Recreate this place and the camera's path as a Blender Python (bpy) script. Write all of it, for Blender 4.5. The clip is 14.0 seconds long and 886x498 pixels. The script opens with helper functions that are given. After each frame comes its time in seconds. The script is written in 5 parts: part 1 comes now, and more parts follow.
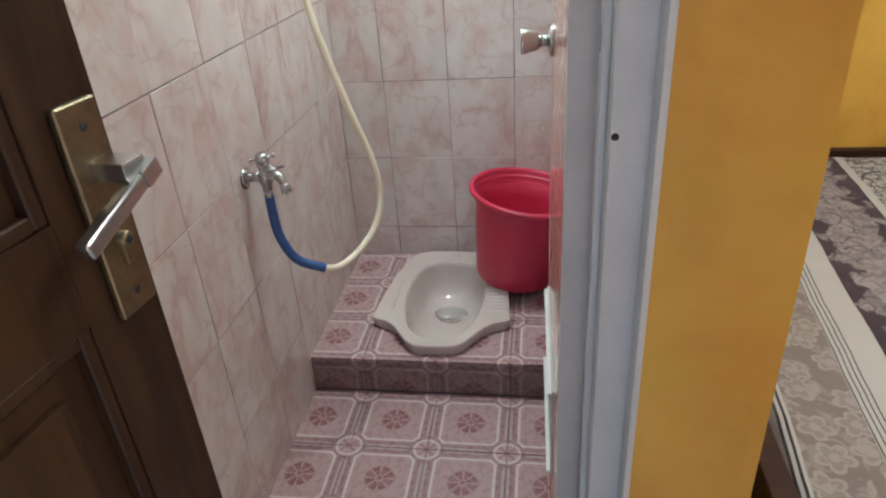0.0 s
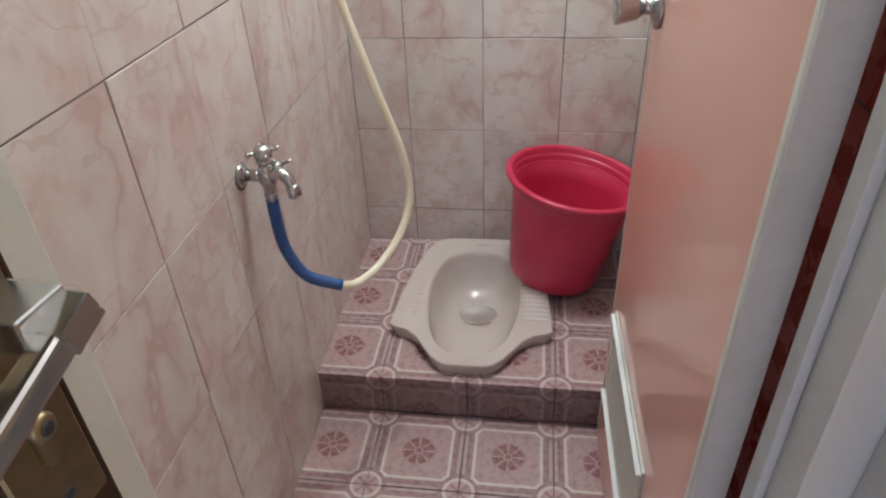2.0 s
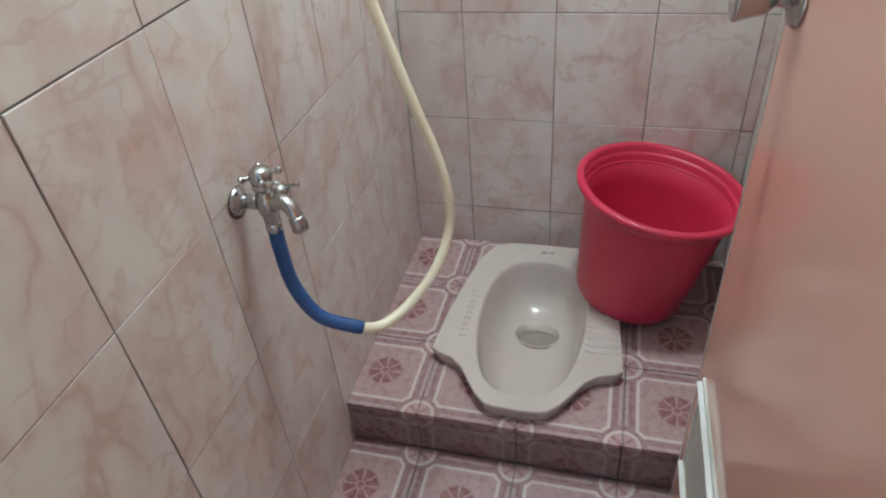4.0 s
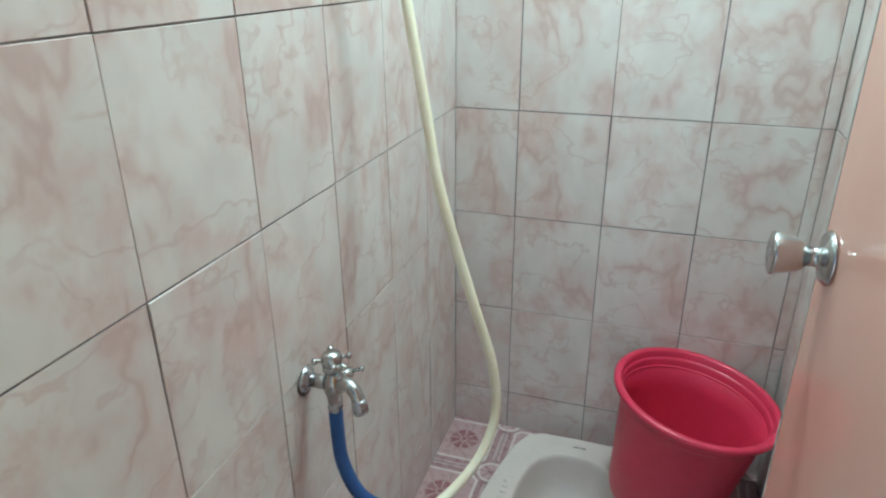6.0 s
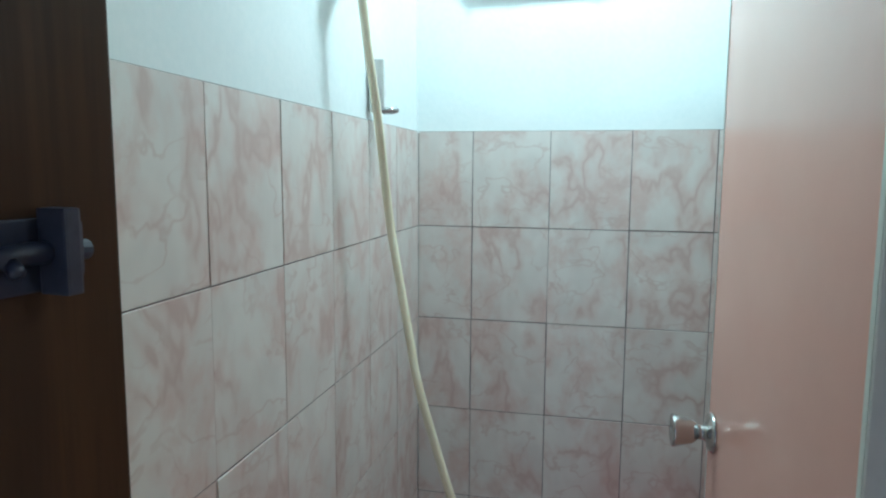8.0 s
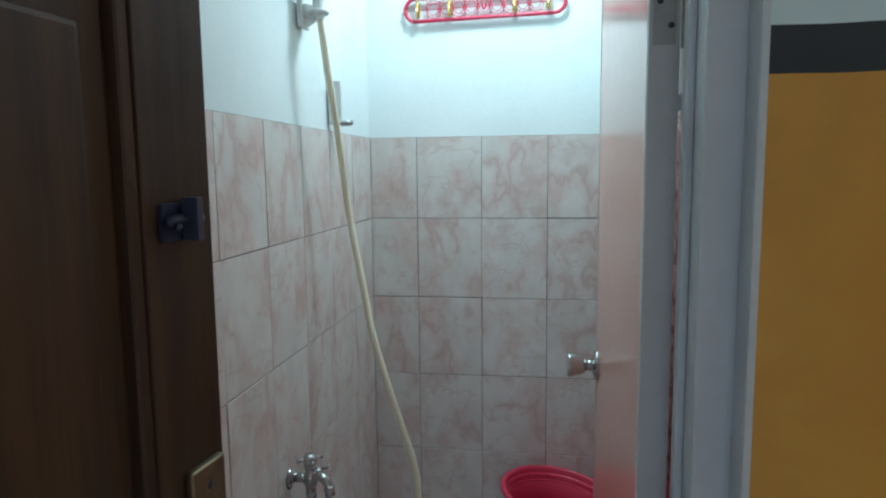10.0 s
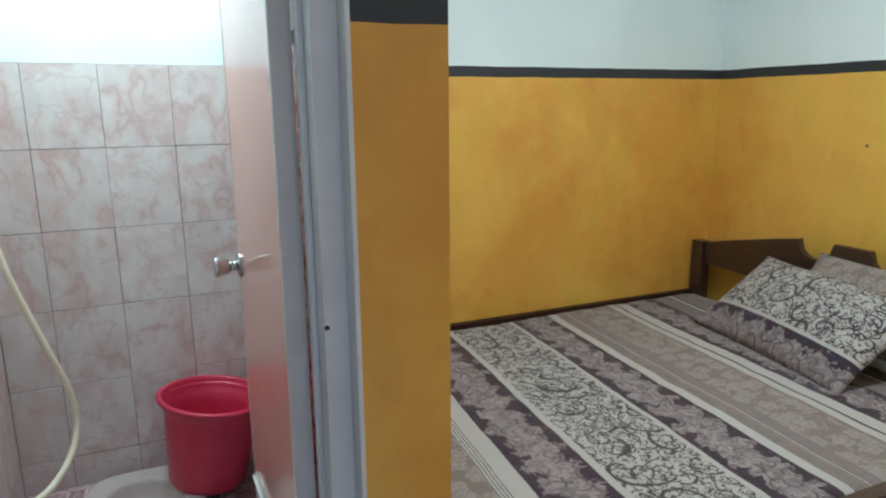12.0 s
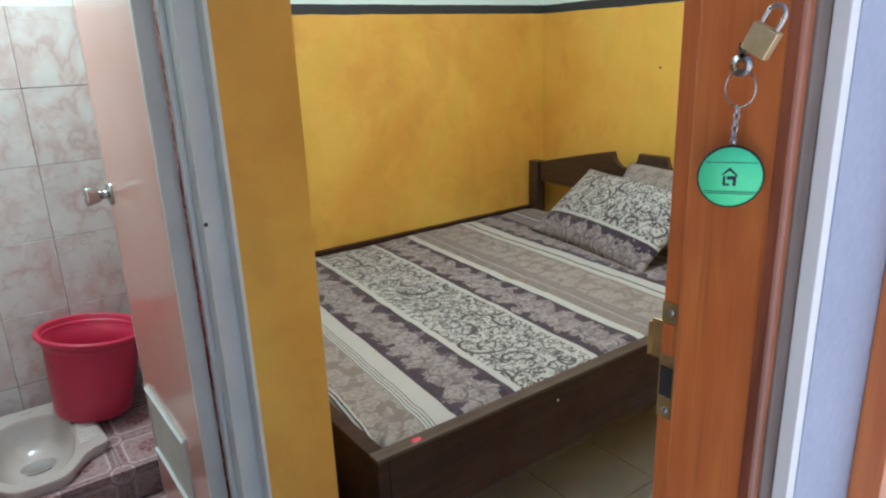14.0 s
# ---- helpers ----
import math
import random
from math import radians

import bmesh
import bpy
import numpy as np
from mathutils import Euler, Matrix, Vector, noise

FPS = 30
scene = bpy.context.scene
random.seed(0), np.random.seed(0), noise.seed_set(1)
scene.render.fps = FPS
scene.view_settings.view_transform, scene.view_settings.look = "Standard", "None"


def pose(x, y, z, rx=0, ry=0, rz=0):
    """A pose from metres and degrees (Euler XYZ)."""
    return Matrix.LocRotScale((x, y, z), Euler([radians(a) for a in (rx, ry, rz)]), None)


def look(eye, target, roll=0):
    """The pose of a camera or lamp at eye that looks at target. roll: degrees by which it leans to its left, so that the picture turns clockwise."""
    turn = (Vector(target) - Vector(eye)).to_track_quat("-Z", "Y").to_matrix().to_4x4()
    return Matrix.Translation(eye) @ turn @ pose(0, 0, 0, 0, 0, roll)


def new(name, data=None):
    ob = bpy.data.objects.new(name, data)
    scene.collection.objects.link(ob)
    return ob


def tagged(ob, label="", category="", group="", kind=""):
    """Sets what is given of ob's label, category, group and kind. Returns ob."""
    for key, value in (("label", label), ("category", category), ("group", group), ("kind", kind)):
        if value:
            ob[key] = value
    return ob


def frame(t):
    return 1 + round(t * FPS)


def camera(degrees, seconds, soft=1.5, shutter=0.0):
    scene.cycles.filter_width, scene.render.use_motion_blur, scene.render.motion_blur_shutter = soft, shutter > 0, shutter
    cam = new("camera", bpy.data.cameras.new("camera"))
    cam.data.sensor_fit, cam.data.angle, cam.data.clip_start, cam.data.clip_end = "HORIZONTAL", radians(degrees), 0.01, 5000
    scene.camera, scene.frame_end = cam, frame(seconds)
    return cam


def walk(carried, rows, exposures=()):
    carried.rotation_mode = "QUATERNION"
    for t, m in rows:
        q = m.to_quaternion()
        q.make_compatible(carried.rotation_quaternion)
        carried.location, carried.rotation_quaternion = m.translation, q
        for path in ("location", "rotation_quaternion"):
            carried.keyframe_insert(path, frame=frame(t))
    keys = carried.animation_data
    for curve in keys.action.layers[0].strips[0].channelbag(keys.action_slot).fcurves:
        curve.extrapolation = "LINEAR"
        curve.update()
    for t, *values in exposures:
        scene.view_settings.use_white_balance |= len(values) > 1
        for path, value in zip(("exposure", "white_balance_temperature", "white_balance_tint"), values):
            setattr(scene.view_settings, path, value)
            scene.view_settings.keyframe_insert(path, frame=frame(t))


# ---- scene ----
cam = camera(67.5, 14.0, 2.2)
PATH = [
    (0, (0.631, -1.992, 1.264), (0.34, -0.26, 0.306), -4.1),
    (0.5, (0.601, -1.901, 1.254), (0.319, -0.207, 0.229), -1.3),
    (1, (0.55, -1.78, 1.253), (0.276, -0.109, 0.189), -1.3),
    (1.5, (0.493, -1.701, 1.251), (0.225, -0.05, 0.155), -2.5),
    (2, (0.476, -1.668, 1.245), (0.227, -0.029, 0.126), -2.6),
    (4.3, (0.487, -1.354, 1.216), (-0.02, 0.146, -0.005), -5.3),
    (4.5, (0.486, -1.341, 1.224), (-0.048, 0.185, 0.047), -4.8),
    (5, (0.488, -1.342, 1.238), (-0.119, 0.234, 0.165), -4.0),
    (5.5, (0.472, -1.388, 1.268), (-0.178, 0.248, 0.32), -2.7),
    (6, (0.454, -1.45, 1.301), (-0.131, 0.292, 0.51), -0.4),
    (6.5, (0.452, -1.515, 1.326), (-0.053, 0.315, 0.695), 0.3),
    (7, (0.451, -1.586, 1.352), (-0.022, 0.298, 0.876), 0.6),
    (7.5, (0.451, -1.666, 1.381), (-0.006, 0.255, 1.067), 0.5),
    (7.7, (0.452, -1.69, 1.389), (0.004, 0.243, 1.139), 0.5),
    (9.8, (0.535, -2.0, 1.4), (0.173, -0.044, 1.206), -0.6),
    (10, (0.540, -2.037, 1.398), (0.238, -0.075, 1.162), -0.6),
    (10.5, (0.52, -2.113, 1.386), (0.616, -0.143, 1.053), 0.1),
    (11, (0.495, -2.179, 1.364), (0.895, -0.26, 0.968), -0.2),
    (11.5, (0.477, -2.257, 1.36), (1.08, -0.394, 0.953), -0.5),
    (12, (0.474, -2.308, 1.368), (1.255, -0.516, 0.945), -0.5),
    (12.5, (0.473, -2.347, 1.36), (1.346, -0.603, 0.915), -1.0),
    (13, (0.464, -2.413, 1.347), (1.412, -0.719, 0.865), -1.5),
    (13.5, (0.429, -2.48, 1.333), (1.432, -0.833, 0.801), -2.1),
    (14, (0.364, -2.568, 1.329), (1.47, -1.007, 0.745), -2.2),
]
walk(cam, [(t, look(eye, target, roll)) for t, eye, target, roll in PATH],
     [(0.0, 0.46, 6600, 21), (1.0, 0.49, 6700, 23), (1.5, 0.5, 6850, 25), (2.2, 0.5, 6850, 26), (4.5, 0.46, 6300, 13), (5.5, 0.53, 6000, 7), (6.5, 0.57, 5850, 4), (7.0, 0.38, 5750, 4), (7.5, 0.05, 5680, 4), (9.8, -0.58, 5650, 8), (10.5, -0.30, 5750, 8), (11.0, -0.07, 5900, 13), (12.5, 0.20, 5950, 14), (13.2, 0.26, 6050, 14), (14.0, 0.49, 6080, 12)])

# ---- world, lamps ----
world = bpy.data.worlds.new("sky")
scene.world = world
world.use_nodes = True
_wn = world.node_tree
_sky = _wn.nodes.new("ShaderNodeTexSky")
_sky.sky_type, _sky.sun_disc = "NISHITA", False
_sky.sun_elevation, _sky.sun_rotation = radians(51), radians(79)
_wn.links.new(_sky.outputs["Color"], _wn.nodes["Background"].inputs["Color"])
_wn.nodes["Background"].inputs["Strength"].default_value = 0.15


def area_lamp(name, m, sx, sy, watts, colour):
    data = bpy.data.lights.new(name, "AREA")
    data.shape, data.size, data.size_y, data.energy, data.color = "RECTANGLE", sx, sy, watts, colour
    ob = new(name, data)
    ob.matrix_basis = m
    return ob


sun = new("sun", bpy.data.lights.new("sun", "SUN"))
sun.data.energy, sun.data.angle, sun.data.color = 5.0, radians(0.5), (1.0, 0.95, 0.88)
sun.matrix_basis = look((6.0, 1.2, 7.5), (0, 0, 0))
area_lamp("bathroom_lamp_light", pose(0.42, -0.36, 2.36), 0.16, 0.16, 12.5, (0.84, 1.0, 0.98))
area_lamp("bedroom_lamp_light", pose(1.9, -1.15, 2.50), 0.9, 0.06, 26.0, (0.95, 1.0, 0.97))


# ---- material helpers ----
class Val:
    """A number carried by a node socket, with arithmetic."""

    def __init__(self, nt, sock):
        self.nt, self.sock = nt, sock

    def op(self, kind, *others, clamp=False):
        n = self.nt.nodes.new("ShaderNodeMath")
        n.operation, n.use_clamp = kind, clamp
        for i, v in enumerate((self, *others)):
            if isinstance(v, Val):
                self.nt.links.new(v.sock, n.inputs[i])
            else:
                n.inputs[i].default_value = v
        return Val(self.nt, n.outputs[0])

    def __add__(self, o): return self.op("ADD", o)
    def __sub__(self, o): return self.op("SUBTRACT", o)
    def __mul__(self, o): return self.op("MULTIPLY", o)
    def __truediv__(self, o): return self.op("DIVIDE", o)
    def rsub(self, k): return (self * -1.0) + k
    def abs(self): return self.op("ABSOLUTE")
    def sin(self): return self.op("SINE")
    def lt(self, o): return self.op("LESS_THAN", o)
    def gt(self, o): return self.op("GREATER_THAN", o)
    def mn(self, o): return self.op("MINIMUM", o)
    def mx(self, o): return self.op("MAXIMUM", o)
    def sqrt(self): return self.op("SQRT")
    def atan2(self, o): return self.op("ARCTAN2", o)
    def pw(self, k): return self.op("POWER", k)

    def smooth(self, a, b, lo=0.0, hi=1.0):
        n = self.nt.nodes.new("ShaderNodeMapRange")
        n.interpolation_type = "SMOOTHSTEP"
        self.nt.links.new(self.sock, n.inputs[0])
        for i, v in zip((1, 2, 3, 4), (a, b, lo, hi)):
            n.inputs[i].default_value = v
        return Val(self.nt, n.outputs[0])

    def near(self, centre, half, soft):
        """1 within half of centre, fading over soft."""
        return (self - centre).abs().smooth(half, half + soft, 1.0, 0.0)


class Mat:
    """A node material with one Principled shader and a few shortcuts."""

    def __init__(self, name, rough=0.5, metal=0.0, coat=0.0):
        self.m = bpy.data.materials.new(name)
        self.m.use_nodes = True
        self.nt = self.m.node_tree
        self.b = self.nt.nodes["Principled BSDF"]
        self.b.inputs["Roughness"].default_value = rough
        self.b.inputs["Metallic"].default_value = metal
        self.b.inputs["Coat Weight"].default_value = coat
        self.b.inputs["Coat Roughness"].default_value = 0.06

    def coord(self, kind="Object", shift=0.0):
        c = self.nt.nodes.new("ShaderNodeTexCoord").outputs[kind]
        if shift:
            info = self.nt.nodes.new("ShaderNodeObjectInfo")
            mul = self.nt.nodes.new("ShaderNodeVectorMath")
            mul.operation = "MULTIPLY_ADD"
            self.nt.links.new(info.outputs["Random"], mul.inputs[0])
            mul.inputs[1].default_value = (shift, shift * 1.7, shift * 0.6)
            self.nt.links.new(c, mul.inputs[2])
            c = mul.outputs[0]
        return c

    def stretch(self, c, s, rot=(0, 0, 0)):
        n = self.nt.nodes.new("ShaderNodeMapping")
        n.inputs["Scale"].default_value = s
        n.inputs["Rotation"].default_value = [radians(a) for a in rot]
        self.nt.links.new(c, n.inputs["Vector"])
        return n.outputs[0]

    def xyz(self, c):
        n = self.nt.nodes.new("ShaderNodeSeparateXYZ")
        self.nt.links.new(c, n.inputs[0])
        return [Val(self.nt, o) for o in n.outputs]

    def noise(self, c, scale, detail=3.0, rough=0.55, warp=0.0):
        n = self.nt.nodes.new("ShaderNodeTexNoise")
        n.inputs["Scale"].default_value, n.inputs["Detail"].default_value = scale, detail
        n.inputs["Roughness"].default_value, n.inputs["Distortion"].default_value = rough, warp
        self.nt.links.new(c, n.inputs["Vector"])
        return Val(self.nt, n.outputs["Fac"])

    def cells(self, c, scale, feature="F1", random=1.0):
        n = self.nt.nodes.new("ShaderNodeTexVoronoi")
        n.feature = feature
        n.inputs["Scale"].default_value, n.inputs["Randomness"].default_value = scale, random
        self.nt.links.new(c, n.inputs["Vector"])
        return n

    def mix(self, fac, a, b):
        n = self.nt.nodes.new("ShaderNodeMix")
        n.data_type = "RGBA"
        for i, v in ((0, fac), (6, a), (7, b)):
            if isinstance(v, Val):
                self.nt.links.new(v.sock, n.inputs[i])
            elif isinstance(v, (tuple, list)):
                n.inputs[i].default_value = (*v[:3], 1.0)
            elif isinstance(v, (int, float)):
                n.inputs[i].default_value = v
            else:
                self.nt.links.new(v, n.inputs[i])
        return n.outputs[2]

    def colour(self, c):
        if isinstance(c, tuple):
            self.b.inputs["Base Color"].default_value = (*c, 1.0)
        else:
            self.nt.links.new(c, self.b.inputs["Base Color"])
        return self

    def rough(self, v):
        self.nt.links.new(v.sock, self.b.inputs["Roughness"])
        return self

    def bump(self, v, strength=0.3, depth=0.002):
        n = self.nt.nodes.new("ShaderNodeBump")
        n.inputs["Strength"].default_value, n.inputs["Distance"].default_value = strength, depth
        self.nt.links.new(v.sock, n.inputs["Height"])
        self.nt.links.new(n.outputs[0], self.b.inputs["Normal"])
        return self


def mottled(name, c1, c2, rough=0.5, scale=8.0, metal=0.0, coat=0.0, fine=90.0, bump=0.15, depth=0.001):
    """A plain paint, plastic or metal with uneven tone, grain and slight relief."""
    m = Mat(name, rough, metal, coat)
    c = m.coord()
    big, small = m.noise(c, scale), m.noise(c, fine, 2.0)
    m.colour(m.mix((big * 0.75 + small * 0.25).smooth(0.3, 0.7), c1, c2))
    m.rough(small.smooth(0.3, 0.7, rough * 0.85, min(1.0, rough * 1.15)))
    return m.bump(small, bump, depth).m


def wall_tile_material():
    """Cream glaze with a loose network of brownish-pink veins and pale blushes."""
    m = Mat("pink_marbled_glaze", 0.22)
    c = m.coord(shift=7.3)
    s = m.stretch(c, (1.15, 0.72, 1.0), (0, 0, 30))
    body = m.noise(s, 11.0, 2.0, 0.5, 0.3)
    net = (m.noise(s, 6.0, 3.5, 0.54, 0.25) - 0.5).abs()
    cross = (m.noise(m.stretch(c, (0.8, 1.1, 1.0), (0, 0, -28)), 8.5, 3.5, 0.56, 0.2) - 0.5).abs()
    where = m.noise(c, 7.0, 3.0, 0.55, 0.2)
    blush = m.noise(m.stretch(c, (1.0, 0.7, 1.0), (0, 0, -24)), 10.0, 5.0, 0.62, 0.2)
    grit = m.noise(c, 34.0, 4.0, 0.65)
    base = m.mix(body.smooth(0.35, 0.65), (0.69, 0.64, 0.60), (0.63, 0.575, 0.54))
    col = m.mix(blush.smooth(0.46, 0.66) * grit.smooth(0.3, 0.6, 0.5, 1.0) * 0.74, base, (0.60, 0.44, 0.40))
    col = m.mix(net.smooth(0.0, 0.10, 1.0, 0.0) * where.smooth(0.36, 0.58) * 0.55, col, (0.585, 0.42, 0.38))
    col = m.mix(net.smooth(0.0, 0.034, 1.0, 0.0) * where.smooth(0.40, 0.58) * 0.46, col, (0.47, 0.30, 0.27))
    col = m.mix(cross.smooth(0.0, 0.022, 1.0, 0.0) * where.smooth(0.60, 0.44) * 0.42, col, (0.50, 0.335, 0.30))
    m.colour(col)
    m.rough(body.smooth(0.3, 0.7, 0.28, 0.36))
    return m.bump(m.noise(c, 9.0, 1.0), 0.05, 0.0015).m


def floor_tile_material(name="mauve_printed_floor_glaze", riser_shade=0.0):
    m = Mat(name, 0.3)
    c = m.coord()
    u, v, _ = m.xyz(c)
    au, av = u.abs(), v.abs()
    big = au.mx(av)
    cu, cv = au.rsub(0.1), av.rsub(0.1)
    corner = (cu * cu + cv * cv).sqrt()
    r = (u * u + v * v).sqrt()
    ang = v.atan2(u)
    shape = big.rsub(0.074).mn(corner - 0.046)
    grain = m.noise(c, 60.0, 3.0)
    wob = m.noise(m.coord(shift=3.0), 9.0, 2.0)
    pink, mauve, rose, white = (0.43, 0.285, 0.28), (0.33, 0.20, 0.205), (0.25, 0.095, 0.105), (0.63, 0.545, 0.525)
    col = m.mix(shape.smooth(-0.001, 0.001), mauve, pink)
    col = m.mix(shape.near(0.016, 0.0012, 0.0012) * 0.35, col, mauve)
    col = m.mix(shape.near(0.0, 0.0026, 0.0018) * 0.95, col, white)
    col = m.mix(big.near(0.087, 0.002, 0.0015) * corner.gt(0.046) * 0.55, col, (0.30, 0.15, 0.17))
    col = m.mix(big.near(0.0945, 0.0022, 0.002) * corner.gt(0.046) * 0.4, col, white)
    ring = corner.near(0.031, 0.0028, 0.0016)
    inner = corner.lt(0.029)
    col = m.mix(inner, col, (0.46, 0.30, 0.30))
    col = m.mix(inner * (cu - cv).abs().smooth(0.003, 0.006, 1.0, 0.0) * 0.6, col, rose)
    col = m.mix(ring * 0.9, col, white)
    petals = (ang * 4.0).sin().abs().smooth(0.25, 0.4)
    flower = r.near(0.023, 0.0115, 0.002) * petals
    col = m.mix(flower * 0.85, col, rose)
    col = m.mix(r.near(0.0, 0.006, 0.002) * 0.8, col, rose)
    col = m.mix(r.near(0.037, 0.0012, 0.001) * 0.25, col, rose)
    col = m.mix(grain.smooth(0.45, 0.75) * 0.10, col, (0.56, 0.45, 0.43))
    col = m.mix(wob.smooth(0.5, 0.8) * 0.25, col, (0.40, 0.30, 0.27))
    # riser's shade mixed into the print as a dark brown, broken up by noise
    if riser_shade:
        breakup = m.noise(m.stretch(c, (1.0, 1.0, 0.4)), 16.0, 4.0, 0.6, 0.4)
        col = m.mix(breakup.smooth(0.25, 0.6, 0.55, 1.0) * riser_shade, col, (0.13, 0.085, 0.07))
    m.colour(col)
    m.rough(grain.smooth(0.3, 0.7, 0.2, 0.42))
    return m.bump(grain, 0.12, 0.001).m


def painted_wall_material(name, band=1.487):
    """Yellow sponge-mottled paint below a black band, white distemper above."""
    m = Mat(name, 0.55)
    c = m.coord()
    x, y, z = m.xyz(c)
    cloud = m.noise(c, 1.7, 5.0, 0.55, 0.5)
    streak = m.noise(m.stretch(c, (9.0, 9.0, 1.1)), 1.3, 4.0, 0.55, 0.3)
    fine = m.noise(c, 45.0, 3.0)
    patch = m.noise(m.stretch(c, (1.0, 1.0, 0.8)), 2.3, 5.0, 0.55, 0.7)
    sponge = m.noise(c, 9.0, 4.0, 0.6, 0.6)
    yellow = m.mix(cloud.smooth(0.34, 0.66), (0.74, 0.445, 0.080), (0.66, 0.335, 0.050))
    yellow = m.mix(streak.smooth(0.48, 0.74) * 0.26, yellow, (0.56, 0.40, 0.050))
    yellow = m.mix(patch.smooth(0.50, 0.72) * 0.36, yellow, (0.50, 0.205, 0.028))
    yellow = m.mix(patch.smooth(0.46, 0.28) * 0.40, yellow, (0.60, 0.435, 0.055))
    yellow = m.mix(sponge.smooth(0.50, 0.68) * cloud.smooth(0.4, 0.6) * 0.26, yellow, (0.56, 0.25, 0.028))
    rub = m.noise(m.stretch(c, (1.0, 1.0, 0.5)), 4.6, 4.0, 0.55, 0.5)
    yellow = m.mix(rub.smooth(0.50, 0.68) * 0.26, yellow, (0.44, 0.21, 0.030))
    yellow = m.mix(rub.smooth(0.46, 0.32) * 0.24, yellow, (0.54, 0.41, 0.050))
    yellow = m.mix(fine.smooth(0.50, 0.75) * 0.09, yellow, (0.50, 0.25, 0.025))
    white = m.mix(cloud.smooth(0.3, 0.75), (0.71, 0.83, 0.82), (0.64, 0.765, 0.76))
    edge = z + (m.noise(c, 6.0, 2.0) - 0.5) * 0.008
    col = m.mix(edge.gt(band), yellow, (0.022, 0.027, 0.032))
    col = m.mix(edge.gt(band + 0.045), col, white)
    m.colour(col)
    return m.bump(m.noise(c, 30.0, 4.0) * 0.6 + cloud, 0.14, 0.002).m


def wood_material(name, dark, light, rough=0.4, coat=0.2, axis=2, ring=22.0):
    m = Mat(name, rough, 0.0, coat)
    m.b.inputs["Coat Roughness"].default_value = 0.25
    c = m.coord()
    s = [ring, ring, ring]
    s[axis] = 1.1
    g = m.noise(m.stretch(c, s), 1.6, 5.0, 0.6, 0.8)
    fine = [160.0, 160.0, 160.0]
    fine[axis] = 5.0
    f = m.noise(m.stretch(c, fine), 1.0, 3.0)
    blot = m.noise(c, 6.0, 3.0)
    col = m.mix(g.smooth(0.32, 0.68), dark, light)
    col = m.mix(f.smooth(0.5, 0.75) * 0.4, col, tuple(k * 0.55 for k in dark))
    col = m.mix(blot.smooth(0.55, 0.75) * 0.3, col, tuple(k * 0.7 for k in dark))
    m.colour(col)
    m.rough(blot.smooth(0.3, 0.7, rough * 0.8, rough * 1.25))
    return m.bump(f, 0.2, 0.0008).m


BED_GLOSS = 0.22


